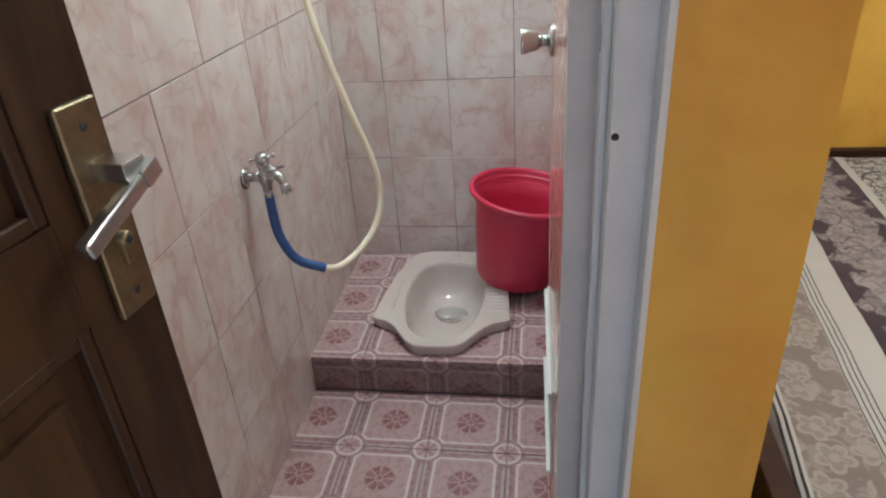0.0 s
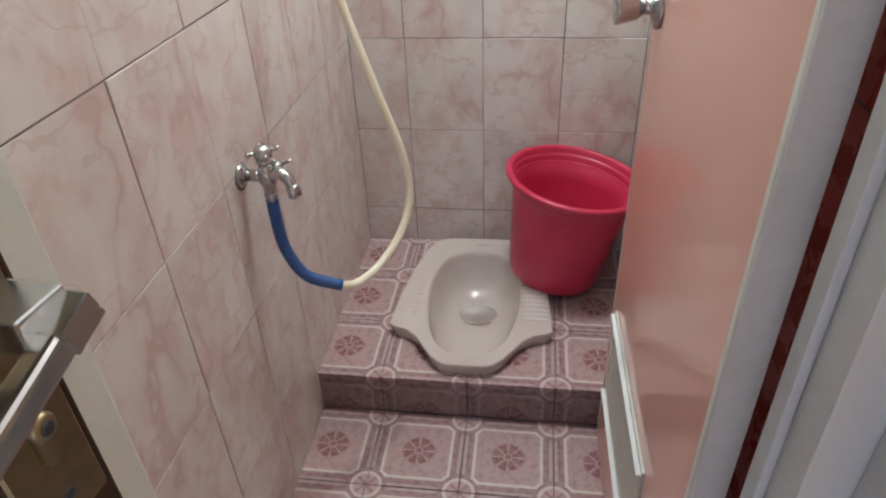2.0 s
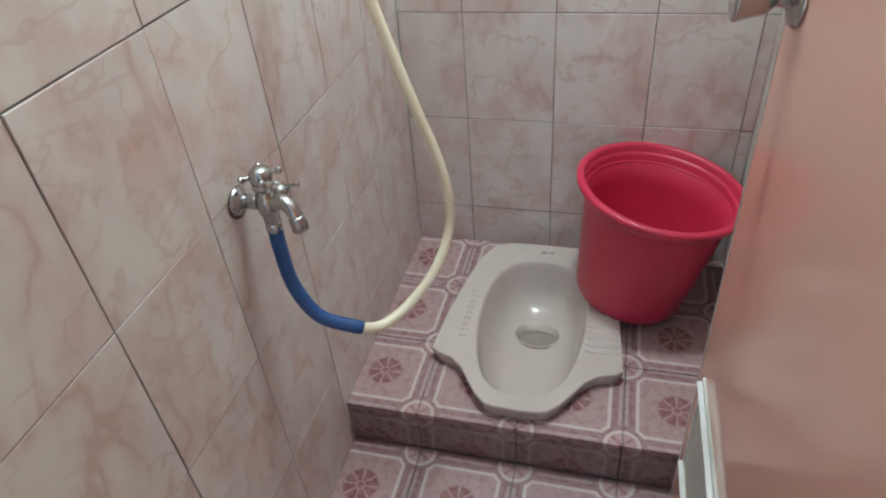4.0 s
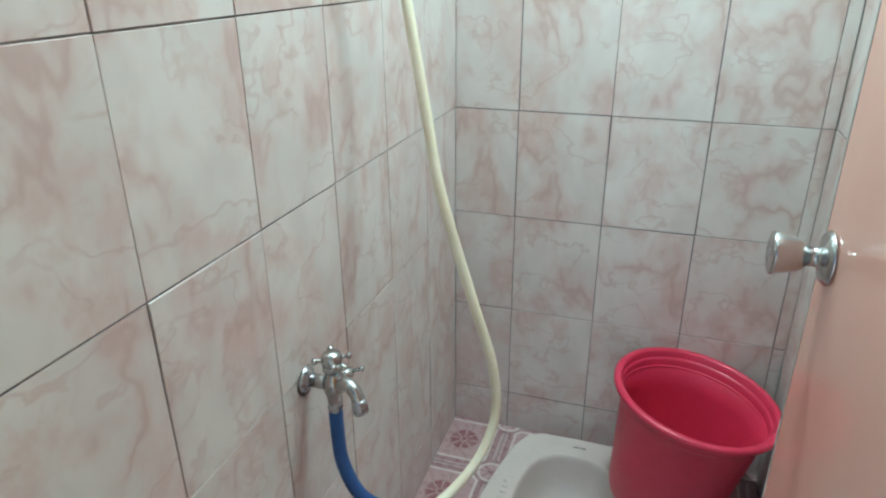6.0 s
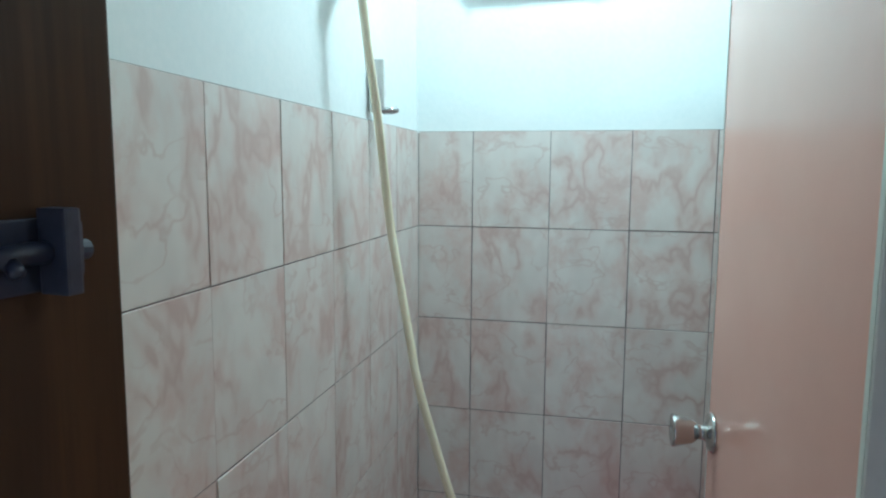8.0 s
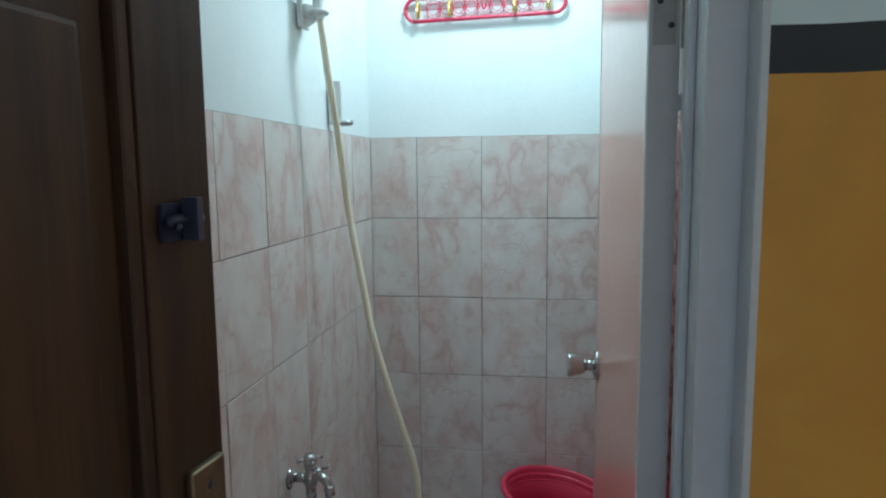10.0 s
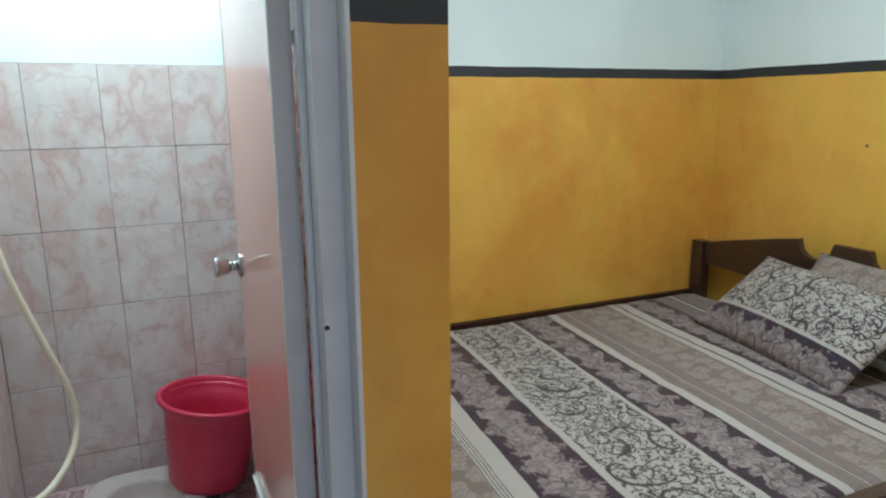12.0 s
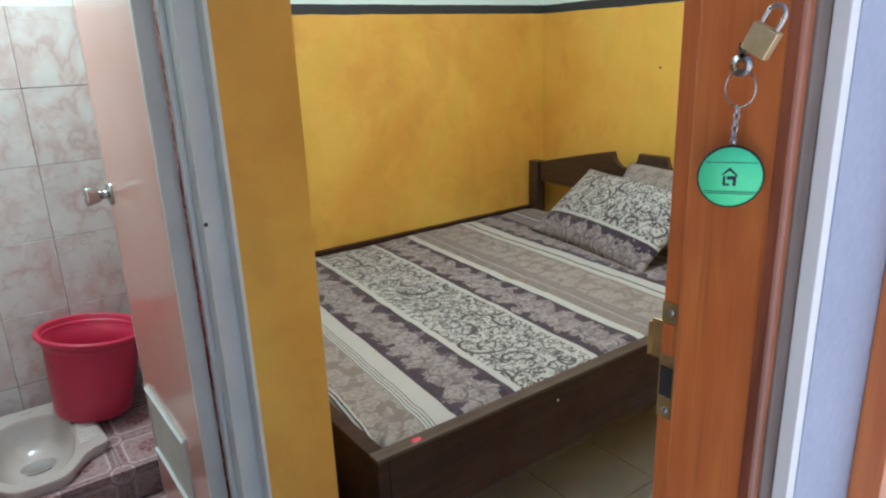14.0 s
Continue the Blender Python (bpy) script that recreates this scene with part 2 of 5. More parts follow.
def sheet_material(name, bands, axis=0, skew=0.0):
    """Printed cotton: bands (start along axis, kind) of florals, scrolls and stripes."""
    m = Mat(name, 0.85)
    m.b.inputs["Sheen Weight"].default_value = 0.15
    c = m.coord()
    xyz = m.xyz(c)
    a, b = xyz[axis], xyz[1 - axis]
    wob = m.noise(c, 5.0, 2.0)
    s = (a - 0.04 if skew else a) - (b + 1.34 if skew else b) * skew + (wob - 0.5) * 0.006
    warm = m.noise(c, 40.0, 2.0)
    cream, taupe, pale = (0.40, 0.40, 0.375), (0.175, 0.147, 0.130), (0.31, 0.285, 0.26)
    plum, mauve, ink = (0.026, 0.014, 0.029), (0.165, 0.143, 0.143), (0.020, 0.018, 0.022)

    def curls(scale, lo, hi, turns, reach=0.55, shift=0.0):
        """One-armed tendrils, one in each cell of an uneven mesh."""
        moved = m.nt.nodes.new("ShaderNodeVectorMath")
        moved.inputs[1].default_value = (shift, shift * 1.3, 0.0)
        m.nt.links.new(flat, moved.inputs[0])
        vo = m.cells(moved.outputs[0], scale, "F1", 0.8)
        pos = m.nt.nodes.new("ShaderNodeVectorMath")
        pos.operation = "SUBTRACT"
        m.nt.links.new(moved.outputs[0], pos.inputs[0])
        m.nt.links.new(vo.outputs["Position"], pos.inputs[1])
        px, py, pz = m.xyz(pos.outputs[0])
        rr = (px * px + py * py).sqrt() * scale
        ang = py.atan2(px)
        spin = m.xyz(vo.outputs["Color"])
        turn = (spin[1] - 0.5).op("SIGN")
        wave = (rr * turns + ang * turn + spin[0] * 6.28 + m.noise(flat, scale * 1.2, 1.0) * 2.5).sin()
        return wave.smooth(lo, hi) * rr.smooth(reach, reach - 0.12)

    flat = m.stretch(c, (1.0, 1.0, 0.0))
    def strokes(scale, width, warp, cut, offset=0.5):
        """Thin wandering lines, broken into strokes by a second pattern."""
        line = (m.noise(flat, scale, 1.0, 0.5, warp) - offset).abs().smooth(width, width * 2.0, 1.0, 0.0)
        return line * m.noise(flat, scale * 1.4, 1.0, 0.5, 0.4).smooth(cut, cut + 0.06)

    def flowers(scale, petals):
        """Outlined blossoms with round petals, one in each cell."""
        vo = m.cells(flat, scale, "F1", 0.55)
        pos = m.nt.nodes.new("ShaderNodeVectorMath")
        pos.operation = "SUBTRACT"
        m.nt.links.new(flat, pos.inputs[0])
        m.nt.links.new(vo.outputs["Position"], pos.inputs[1])
        px, py, pz = m.xyz(pos.outputs[0])
        rr = (px * px + py * py).sqrt() * scale
        turn = m.xyz(vo.outputs["Color"])[0] * 6.28
        lobe = ((py.atan2(px) + turn) * (petals / 2)).sin().abs() * 0.16 + 0.24
        return ((rr - lobe).abs().smooth(0.035, 0.06, 1.0, 0.0) + rr.smooth(0.13, 0.10) + (rr / lobe).smooth(1.0, 0.9) * 0.45).mn(1.0)

    bloom = flowers(13.0, 5.0)
    leaf2 = (m.noise(flat, 26.0, 2.0, 0.5, 1.6) - 0.5).abs().smooth(0.012, 0.040, 1.0, 0.0)
    dots = m.noise(flat, 62.0, 1.0, 0.5, 0.9).smooth(0.63, 0.67)
    blob = m.noise(flat, 24.0, 3.0, 0.55, 1.2)
    broad = m.noise(flat, 13.0, 2.0, 0.5, 0.8)
    blot = m.noise(flat, 46.0, 2.0, 0.5, 0.8).smooth(0.58, 0.62)
    spiral_mid = curls(13.0, 0.86, 0.95, 9.0)
    swirl = curls(4.6, 0.975, 0.99, 6.0, 0.62) + curls(5.4, 0.97, 0.988, 6.5, 0.55, 3.7)
    vines = curls(11.0, 0.945, 0.975, 7.5, 0.6) + curls(14.0, 0.94, 0.975, 7.0, 0.6, 1.9)
    buds = curls(24.0, 0.90, 0.96, 6.0, 0.5, 5.3) + curls(30.0, 0.88, 0.95, 6.0, 0.5, 8.1)
    short = strokes(30.0, 0.030, 1.4, 0.55)
    ink_print = (swirl + vines + buds + short + dots * 0.8 + strokes(19.0, 0.020, 1.6, 0.52)).mn(1.0)
    looks = {
        "cream": cream,
        "ink": ink,
        "taupe": m.mix(warm.smooth(0.4, 0.6), taupe, (0.20, 0.165, 0.148)),
        "mauve": m.mix(blob.smooth(0.4, 0.6) * 0.5, mauve, (0.20, 0.165, 0.162)),
        "taupe_floral": m.mix((bloom + spiral_mid * 0.6 + blob.smooth(0.57, 0.60) * 0.5).mn(1.0) * 0.78, taupe, pale),
        "scroll": m.mix(ink_print * 0.96, m.mix(broad.smooth(0.56, 0.6) * 0.35, cream, (0.25, 0.24, 0.23)), ink),
    }
    inner = m.mix((blob.smooth(0.47, 0.53) * 0.7 + bloom * 0.5).mn(1.0), mauve, (0.285, 0.255, 0.250))
    looks["garland"] = m.mix((leaf2 * 0.4 + vines * 0.8).mn(0.8), inner, (0.06, 0.045, 0.06))
    col = looks["taupe_floral"]
    for i, (x0, kind) in enumerate(bands):
        x1 = bands[i + 1][0] if i + 1 < len(bands) else x0 + 9.0
        if kind == "plum":
            # ragged garland of mauve leaves running down the middle of a plum band
            mid, half = (x0 + x1) / 2, (x1 - x0) / 2
            side = (s - mid).op("SIGN")
            lobes = (b * (6.283 / 0.112) + side * 1.1 + (broad - 0.5) * 5.0).sin()
            rag = (s - mid).abs() / half + lobes * 0.17 + (blob - 0.5) * 1.25 + (broad - 0.5) * 1.1
            look_ = m.mix(rag.smooth(0.64, 0.67), looks["garland"], plum)
        elif kind == "lines":
            w = (x1 - x0)
            t = ((s - x0) * (6.283 * 4 / w)).sin()
            look_ = m.mix(t.smooth(0.60, 0.8), cream, ink)
        elif kind == "fretlines":
            w = (x1 - x0)
            t = ((s - x0) * (6.283 * 4 / w)).sin() + blot * 0.8
            look_ = m.mix(t.smooth(0.1, 0.5), (0.235, 0.205, 0.185), (0.10, 0.082, 0.075))
        else:
            look_ = looks[kind]
        col = m.mix(s.gt(x0), col, look_)
    col = m.mix(warm.smooth(0.5, 0.8) * 0.12, col, (0.30, 0.27, 0.25))
    m.colour(col)
    weave = m.noise(c, 420.0, 1.0)
    return m.bump(weave + m.noise(c, 14.0, 3.0) * 2.0, 0.35, 0.002).m


TILE = wall_tile_material()
FLOOR_TILE = floor_tile_material()
# darker copy of the floor glaze for the unlit riser
RISER_TILE = floor_tile_material("shaded_printed_riser_glaze", 0.66)
# reddened copy of the wall glaze: the pink door's bounce light, coloured in
BOUNCE_TILE = mottled("bounce_reddened_glaze", (0.78, 0.19, 0.15), (0.66, 0.14, 0.11), 0.28, 9.0, fine=22.0, bump=0.03)
GROUT = mottled("dark_cement_grout", (0.07, 0.062, 0.06), (0.36, 0.31, 0.30), 0.9, 6.0)
PLASTER = mottled("white_distemper", (0.80, 0.84, 0.83), (0.73, 0.79, 0.79), 0.8, 3.0, bump=0.2, depth=0.002)
YELLOW = painted_wall_material("yellow_wall_paint")
OUTER = mottled("blue_grey_outer_paint", (0.46, 0.49, 0.62), (0.40, 0.43, 0.55), 0.75, 4.0, bump=0.3, depth=0.002)
REVEAL = mottled("white_gloss_reveal_paint", (0.90, 0.90, 0.89), (0.84, 0.84, 0.83), 0.4, 6.0)
GREY = mottled("grey_blue_enamel", (0.64, 0.67, 0.665), (0.575, 0.60, 0.595), 0.38, 9.0, coat=0.15)
HINGE = mottled("dull_hinge_paint", (0.40, 0.40, 0.345), (0.33, 0.33, 0.285), 0.45, 25.0)
GREY_EDGE = mottled("grey_pvc_edge", (0.60, 0.59, 0.56), (0.53, 0.52, 0.49), 0.42, 9.0)
JAMB_PALE = mottled("pale_green_enamel", (0.70, 0.72, 0.66), (0.62, 0.65, 0.59), 0.42, 7.0, coat=0.1)
PINK = mottled("salmon_pink_laminate", (0.79, 0.45, 0.37), (0.75, 0.42, 0.345), 0.14, 3.0, coat=0.0, fine=30.0, bump=0.03)
DARKWOOD = wood_material("dark_walnut_stain", (0.026, 0.0115, 0.005), (0.052, 0.024, 0.0095), 0.5, 0.0)
DARKWOOD.node_tree.nodes["Principled BSDF"].inputs["Specular IOR Level"].default_value = 0.28
BEDWOOD = wood_material("dark_bed_varnish", (0.026, 0.012, 0.008), (0.046, 0.020, 0.012), 0.55, 0.05, axis=0)
BEDWOOD.node_tree.nodes["Principled BSDF"].inputs["Specular IOR Level"].default_value = BED_GLOSS
CAPWOOD = wood_material("brown_bed_edge", (0.045, 0.028, 0.018), (0.085, 0.053, 0.034), 0.6, 0.0, axis=0)
HEADWOOD = wood_material("black_brown_varnish", (0.028, 0.016, 0.012), (0.055, 0.03, 0.02), 0.35, 0.3, axis=1)
ORANGEWOOD = wood_material("orange_teak_varnish", (0.56, 0.145, 0.038), (0.70, 0.225, 0.062), 0.35, 0.3, ring=16.0)
WINEWOOD = wood_material("dark_red_varnish", (0.20, 0.055, 0.03), (0.36, 0.11, 0.055), 0.3, 0.3)
WEATHERED = wood_material("weathered_brown_wood", (0.16, 0.12, 0.10), (0.23, 0.175, 0.15), 0.7, 0.0)
SATIN = mottled("dull_chrome_plate", (0.50, 0.50, 0.49), (0.45, 0.45, 0.44), 0.24, 12.0, metal=1.0, fine=20.0, bump=0.01)
STEEL = mottled("worn_steel", (0.56, 0.56, 0.57), (0.42, 0.42, 0.43), 0.28, 30.0, metal=1.0)
BRASS = mottled("tarnished_brass", (0.27, 0.22, 0.13), (0.19, 0.155, 0.10), 0.40, 22.0, metal=1.0)
STRIKE = mottled("dull_yellow_brass", (0.48, 0.33, 0.14), (0.36, 0.25, 0.11), 0.45, 40.0, metal=0.7)
PALE_BRASS = mottled("pale_brass", (0.78, 0.64, 0.38), (0.68, 0.54, 0.30), 0.35, 40.0, metal=0.55)
GOLD = mottled("bright_brass", (0.72, 0.52, 0.20), (0.60, 0.42, 0.16), 0.25, 40.0, metal=1.0)
RUST = mottled("rusty_iron", (0.10, 0.07, 0.05), (0.19, 0.13, 0.09), 0.7, 60.0, metal=0.4)
CERAMIC = mottled("grey_beige_vitreous_china", (0.625, 0.55, 0.505), (0.57, 0.50, 0.455), 0.18, 6.0, coat=0.4, bump=0.04)
RED = mottled("red_bucket_plastic", (0.64, 0.036, 0.088), (0.55, 0.028, 0.072), 0.34, 7.0, bump=0.08)
HOSE = mottled("yellowed_hose_plastic", (0.82, 0.77, 0.60), (0.76, 0.69, 0.50), 0.4, 20.0)
BLUE = mottled("blue_hose_plastic", (0.022, 0.095, 0.29), (0.018, 0.07, 0.22), 0.4, 20.0)
WHITE_PL = mottled("white_plastic", (0.78, 0.79, 0.77), (0.70, 0.71, 0.69), 0.35, 14.0)
VENT = mottled("pale_grey_plastic", (0.60, 0.60, 0.55), (0.52, 0.52, 0.47), 0.5, 14.0)
RACK_RED = mottled("red_rack_plastic", (0.60, 0.045, 0.10), (0.50, 0.03, 0.08), 0.35, 14.0)
BLACK = mottled("black_rubber", (0.015, 0.015, 0.016), (0.03, 0.03, 0.03), 0.6, 20.0)
GREEN = mottled("mint_green_plastic", (0.12, 0.88, 0.42), (0.10, 0.82, 0.38), 0.35, 9.0)
KEEPER = mottled("worn_navy_metal", (0.035, 0.040, 0.062), (0.016, 0.018, 0.034), 0.38, 40.0)
NAVY = mottled("navy_tape", (0.006, 0.009, 0.024), (0.012, 0.015, 0.036), 0.5, 20.0)
ROOM_TILE = mottled("grey_floor_ceramic", (0.56, 0.59, 0.60), (0.48, 0.505, 0.515), 0.22, 7.0, coat=0.1)
EARTH = mottled("yard_concrete", (0.64, 0.62, 0.58), (0.55, 0.53, 0.50), 0.85, 2.0, bump=0.3)

_water = Mat("water", 0.03)
_water.colour((0.55, 0.53, 0.50))
_water.b.inputs["Transmission Weight"].default_value = 0.85
_water.b.inputs["IOR"].default_value = 1.33
WATER = _water.m

_glow = Mat("lamp_glow", 0.4)
_glow.colour((0.9, 0.95, 0.95))
_glow.b.inputs["Emission Color"].default_value = (0.9, 1.0, 0.99, 1.0)
_glow.b.inputs["Emission Strength"].default_value = 6.0
GLOW = _glow.m

SHEET_BANDS = [(0.0, "taupe"), (0.978, "ink"), (0.983, "cream"), (0.989, "ink"), (0.994, "cream"), (1.0, "taupe_floral"), (1.125, "lines"), (1.165, "cream"), (1.218, "plum"), (1.42, "cream"), (1.445, "scroll"),
               (1.738, "cream"), (1.757, "plum"), (1.945, "cream"), (1.985, "fretlines"), (2.027, "taupe"), (2.040, "cream"), (2.044, "mauve"), (2.066, "taupe"), (2.080, "mauve"), (2.095, "taupe_floral"), (2.275, "taupe"),
               (2.29, "cream"), (2.325, "ink"), (2.335, "cream"), (2.39, "plum"), (2.575, "mauve"), (2.66, "ink"), (2.668, "cream"),
               (2.69, "ink"), (2.70, "fretlines"), (2.80, "taupe_floral")]
SHEET = sheet_material("striped_paisley_sheet", SHEET_BANDS, 0, 0.085)
CASE = sheet_material("paisley_pillowcase", [(-1.0, "taupe_floral"), (-0.27, "plum"), (-0.10, "cream"), (-0.085, "scroll"), (0.225, "cream"), (0.24, "plum")], 1)
CASE_PALE = sheet_material("pale_floral_pillowcase", [(-1.0, "plum"), (-0.20, "cream"), (-0.17, "fretlines"), (-0.11, "taupe_floral")], 1)


# ---- mesh helpers ----
def box_bm(x0, x1, y0, y1, z0, z1, bevel=0.0, segments=2):
    bm = bmesh.new()
    bmesh.ops.create_cube(bm, size=1.0)
    for v in bm.verts:
        v.co = Vector(((x0 + x1) / 2 + v.co.x * (x1 - x0), (y0 + y1) / 2 + v.co.y * (y1 - y0), (z0 + z1) / 2 + v.co.z * (z1 - z0)))
    if bevel:
        bmesh.ops.bevel(bm, geom=bm.edges[:], offset=bevel, segments=segments, profile=0.7, affect="EDGES", clamp_overlap=True)
    return bm


def merge(*bms):
    out = bms[0]
    for b in bms[1:]:
        tmp = bpy.data.meshes.new("tmp")
        b.to_mesh(tmp)
        out.from_mesh(tmp)
        bpy.data.meshes.remove(tmp)
        b.free()
    return out


def move(bm, m):
    bmesh.ops.transform(bm, matrix=m, verts=bm.verts)
    return bm


def tube_bm(points, radii, sides=12, closed=False, smooth_steps=0):
    """A round tube along points; radii one number or one for each point."""
    pts = [Vector(p) for p in points]
    if smooth_steps:
        out = []
        n = len(pts)
        for i in range(n if closed else n - 1):
            p = [pts[(i + k) % n] if closed else pts[min(max(i + k, 0), n - 1)] for k in (-1, 0, 1, 2)]
            for s in range(smooth_steps):
                t = s / smooth_steps
                out.append(0.5 * (2 * p[1] + (p[2] - p[0]) * t + (2 * p[0] - 5 * p[1] + 4 * p[2] - p[3]) * t * t + (3 * p[1] - p[0] - 3 * p[2] + p[3]) * t ** 3))
        if not closed:
            out.append(pts[-1])
        pts = out
    n = len(pts)
    rad = radii if isinstance(radii, (list, tuple)) else [radii] * n
    if len(rad) != n:
        rad = [rad[min(len(rad) - 1, int(i * len(rad) / n))] for i in range(n)]
    bm = bmesh.new()
    side = None
    rings = []
    for i, p in enumerate(pts):
        d = (pts[(i + 1) % n] - pts[i - 1]) if closed else (pts[min(i + 1, n - 1)] - pts[max(i - 1, 0)])
        d.normalize()
        if side is None:
            side = d.orthogonal().normalized()
        side = (side - d * side.dot(d)).normalized()
        up = d.cross(side)
        rings.append([bm.verts.new(p + (side * math.cos(a) + up * math.sin(a)) * rad[i]) for a in (k * 2 * math.pi / sides for k in range(sides))])
    for i in range(n if closed else n - 1):
        r0, r1 = rings[i], rings[(i + 1) % n]
        for k in range(sides):
            bm.faces.new((r0[k], r0[(k + 1) % sides], r1[(k + 1) % sides], r1[k]))
    if not closed:
        bm.faces.new(rings[0][::-1])
        bm.faces.new(rings[-1])
    for f in bm.faces:
        f.smooth = True
    return bm


def lathe_bm(profile, sides=32):
    """Turn (radius, height) pairs about z."""
    bm = bmesh.new()
    rings = []
    for r, z in profile:
        if r < 1e-6:
            rings.append([bm.verts.new((0, 0, z))])
        else:
            rings.append([bm.verts.new((r * math.cos(k * 2 * math.pi / sides), r * math.sin(k * 2 * math.pi / sides), z)) for k in range(sides)])
    for a, b in zip(rings, rings[1:]):
        for k in range(sides):
            j = (k + 1) % sides
            if len(a) == 1 and len(b) == 1:
                continue
            if len(a) == 1:
                bm.faces.new((a[0], b[k], b[j]))
            elif len(b) == 1:
                bm.faces.new((a[k], a[j], b[0]))
            else:
                bm.faces.new((a[k], a[j], b[j], b[k]))
    for f in bm.faces:
        f.smooth = True
    bmesh.ops.recalc_face_normals(bm, faces=bm.faces)
    return bm


def prism_bm(outline, z0, z1, bevel=0.0):
    bm = bmesh.new()
    low = [bm.verts.new((x, y, z0)) for x, y in outline]
    f = bm.faces.new(low)
    up = bmesh.ops.extrude_face_region(bm, geom=[f])
    bmesh.ops.translate(bm, vec=(0, 0, z1 - z0), verts=[v for v in up["geom"] if isinstance(v, bmesh.types.BMVert)])
    bmesh.ops.recalc_face_normals(bm, faces=bm.faces)
    if bevel:
        bmesh.ops.bevel(bm, geom=bm.edges[:], offset=bevel, segments=2, affect="EDGES", clamp_overlap=True)
    return bm


def mesh_of(name, bm, material):
    me = bpy.data.meshes.new(name)
    bm.to_mesh(me)
    bm.free()
    me.materials.append(material)
    return me


def part(name, bm, material, parent=None, label="", m=None):
    ob = new(name, mesh_of(name, bm, material))
    if parent is not None:
        ob.parent = parent
    if m is not None:
        ob.matrix_basis = m
    return tagged(ob, label)


def thing(name, m, label, category, group=""):
    ob = new(name)
    ob.empty_display_size = 0.05
    ob.matrix_basis = m
    return tagged(ob, label, category, group)


def setting(name, bm, material, label):
    return tagged(part(name, bm, material), label, "", "", "structure")


def smooth(ob):
    for p in ob.data.polygons:
        p.use_smooth = True
    return ob


# ---- plan ----
BACK, RIGHT, FRONT = 0.0, 0.775, -1.342      # bathroom back wall, right wall, outer face of its front wall
PIER = 0.907                                  # bedroom side of the bathroom's right wall
FAR, EAST = 0.33, 3.18                        # bedroom walls
ENTRY_IN, ENTRY_OUT = -2.17, -2.311           # entrance wall
FLOOR, BATH, PLAT = -0.08, 0.03, 0.142        # floor levels
TOP = 2.6
STEP = -0.59                                  # front of the platform

# ---- setting ----
setting("ground", box_bm(-400, 400, -400, 400, -0.5, -0.20), EARTH, "concrete yard outside the entrance")
setting("floor", box_bm(0.0, EAST, ENTRY_OUT, FAR, -0.20, FLOOR - 0.006), GROUT, "grey tiled bedroom floor")
setting("wall_west", box_bm(-0.12, -0.006, ENTRY_OUT, 0.12, -0.2, TOP), PLASTER, "white plastered wall above pink tiles")
setting("wall_bathroom_back", box_bm(-0.006, PIER, 0.006, 0.12, -0.2, TOP), PLASTER, "white plastered wall above pink tiles")
setting("wall_partition", box_bm(RIGHT + 0.006, PIER, FRONT, 0.006, -0.2, TOP), YELLOW, "yellow painted partition with a black band")
setting("wall_pier", box_bm(0.7525, RIGHT + 0.006, FRONT, -1.23, -0.2, TOP), YELLOW, "yellow painted end of the bathroom front wall")
setting("wall_bathroom_front", box_bm(-0.006, 0.7525, FRONT, -1.23, 1.98, TOP), YELLOW, "painted wall above the bathroom door")
setting("wall_north", box_bm(PIER, EAST + 0.12, FAR, FAR + 0.12, -0.2, TOP), YELLOW, "yellow mottled wall with a black band, white above")
setting("wall_east", box_bm(EAST, EAST + 0.12, ENTRY_OUT, FAR, -0.2, TOP), YELLOW, "yellow mottled wall with a black band, white above")
setting("wall_entrance", box_bm(0.984, EAST, ENTRY_OUT + 0.012, ENTRY_IN, -0.2, TOP), YELLOW, "painted entrance wall seen from inside")
setting("wall_entrance_left", box_bm(-0.006, 0.06, ENTRY_OUT + 0.012, ENTRY_IN, -0.2, TOP), YELLOW, "short wall beside the entrance door")
setting("wall_entrance_over", box_bm(0.06, 0.984, ENTRY_OUT + 0.012, ENTRY_IN, 2.08, TOP), YELLOW, "wall above the entrance door")
setting("wall_outside", box_bm(0.9685, 4.2, ENTRY_OUT + 0.002, ENTRY_OUT + 0.0115, -0.2, 3.0), OUTER, "blue-grey painted outer wall")
setting("wall_outside_left", box_bm(-2.0, 0.055, ENTRY_OUT + 0.002, ENTRY_OUT + 0.0115, -0.2, 3.0), OUTER, "blue-grey painted outer wall")
setting("wall_outside_over", box_bm(0.055, 0.985, ENTRY_OUT + 0.002, ENTRY_OUT + 0.0115, 2.085, 3.0), OUTER, "blue-grey painted outer wall")
setting("trim_reveal", box_bm(0.953, 0.9683, ENTRY_OUT + 0.003, -2.2935, -0.2, 2.084, 0.0015), REVEAL, "white painted reveal of the entrance")
setting("ceiling", box_bm(-0.12, EAST + 0.12, ENTRY_OUT, FAR + 0.12, TOP, TOP + 0.12), PLASTER, "white ceiling")
setting("ceiling_bathroom", box_bm(-0.006, RIGHT + 0.006, -1.23, 0.006, 2.45, 2.5), PLASTER, "white bathroom ceiling")


# ---- wall and floor tiles ----
_tile_cache = {}


def tile_mesh(name, w, h, d, material, bevel=0.0005):
    key = (name, round(w, 3), round(h, 3))
    if key not in _tile_cache:
        _tile_cache[key] = mesh_of(name, box_bm(-w / 2, w / 2, -h / 2, h / 2, -d, 0, bevel, 1), material)
    return _tile_cache[key]


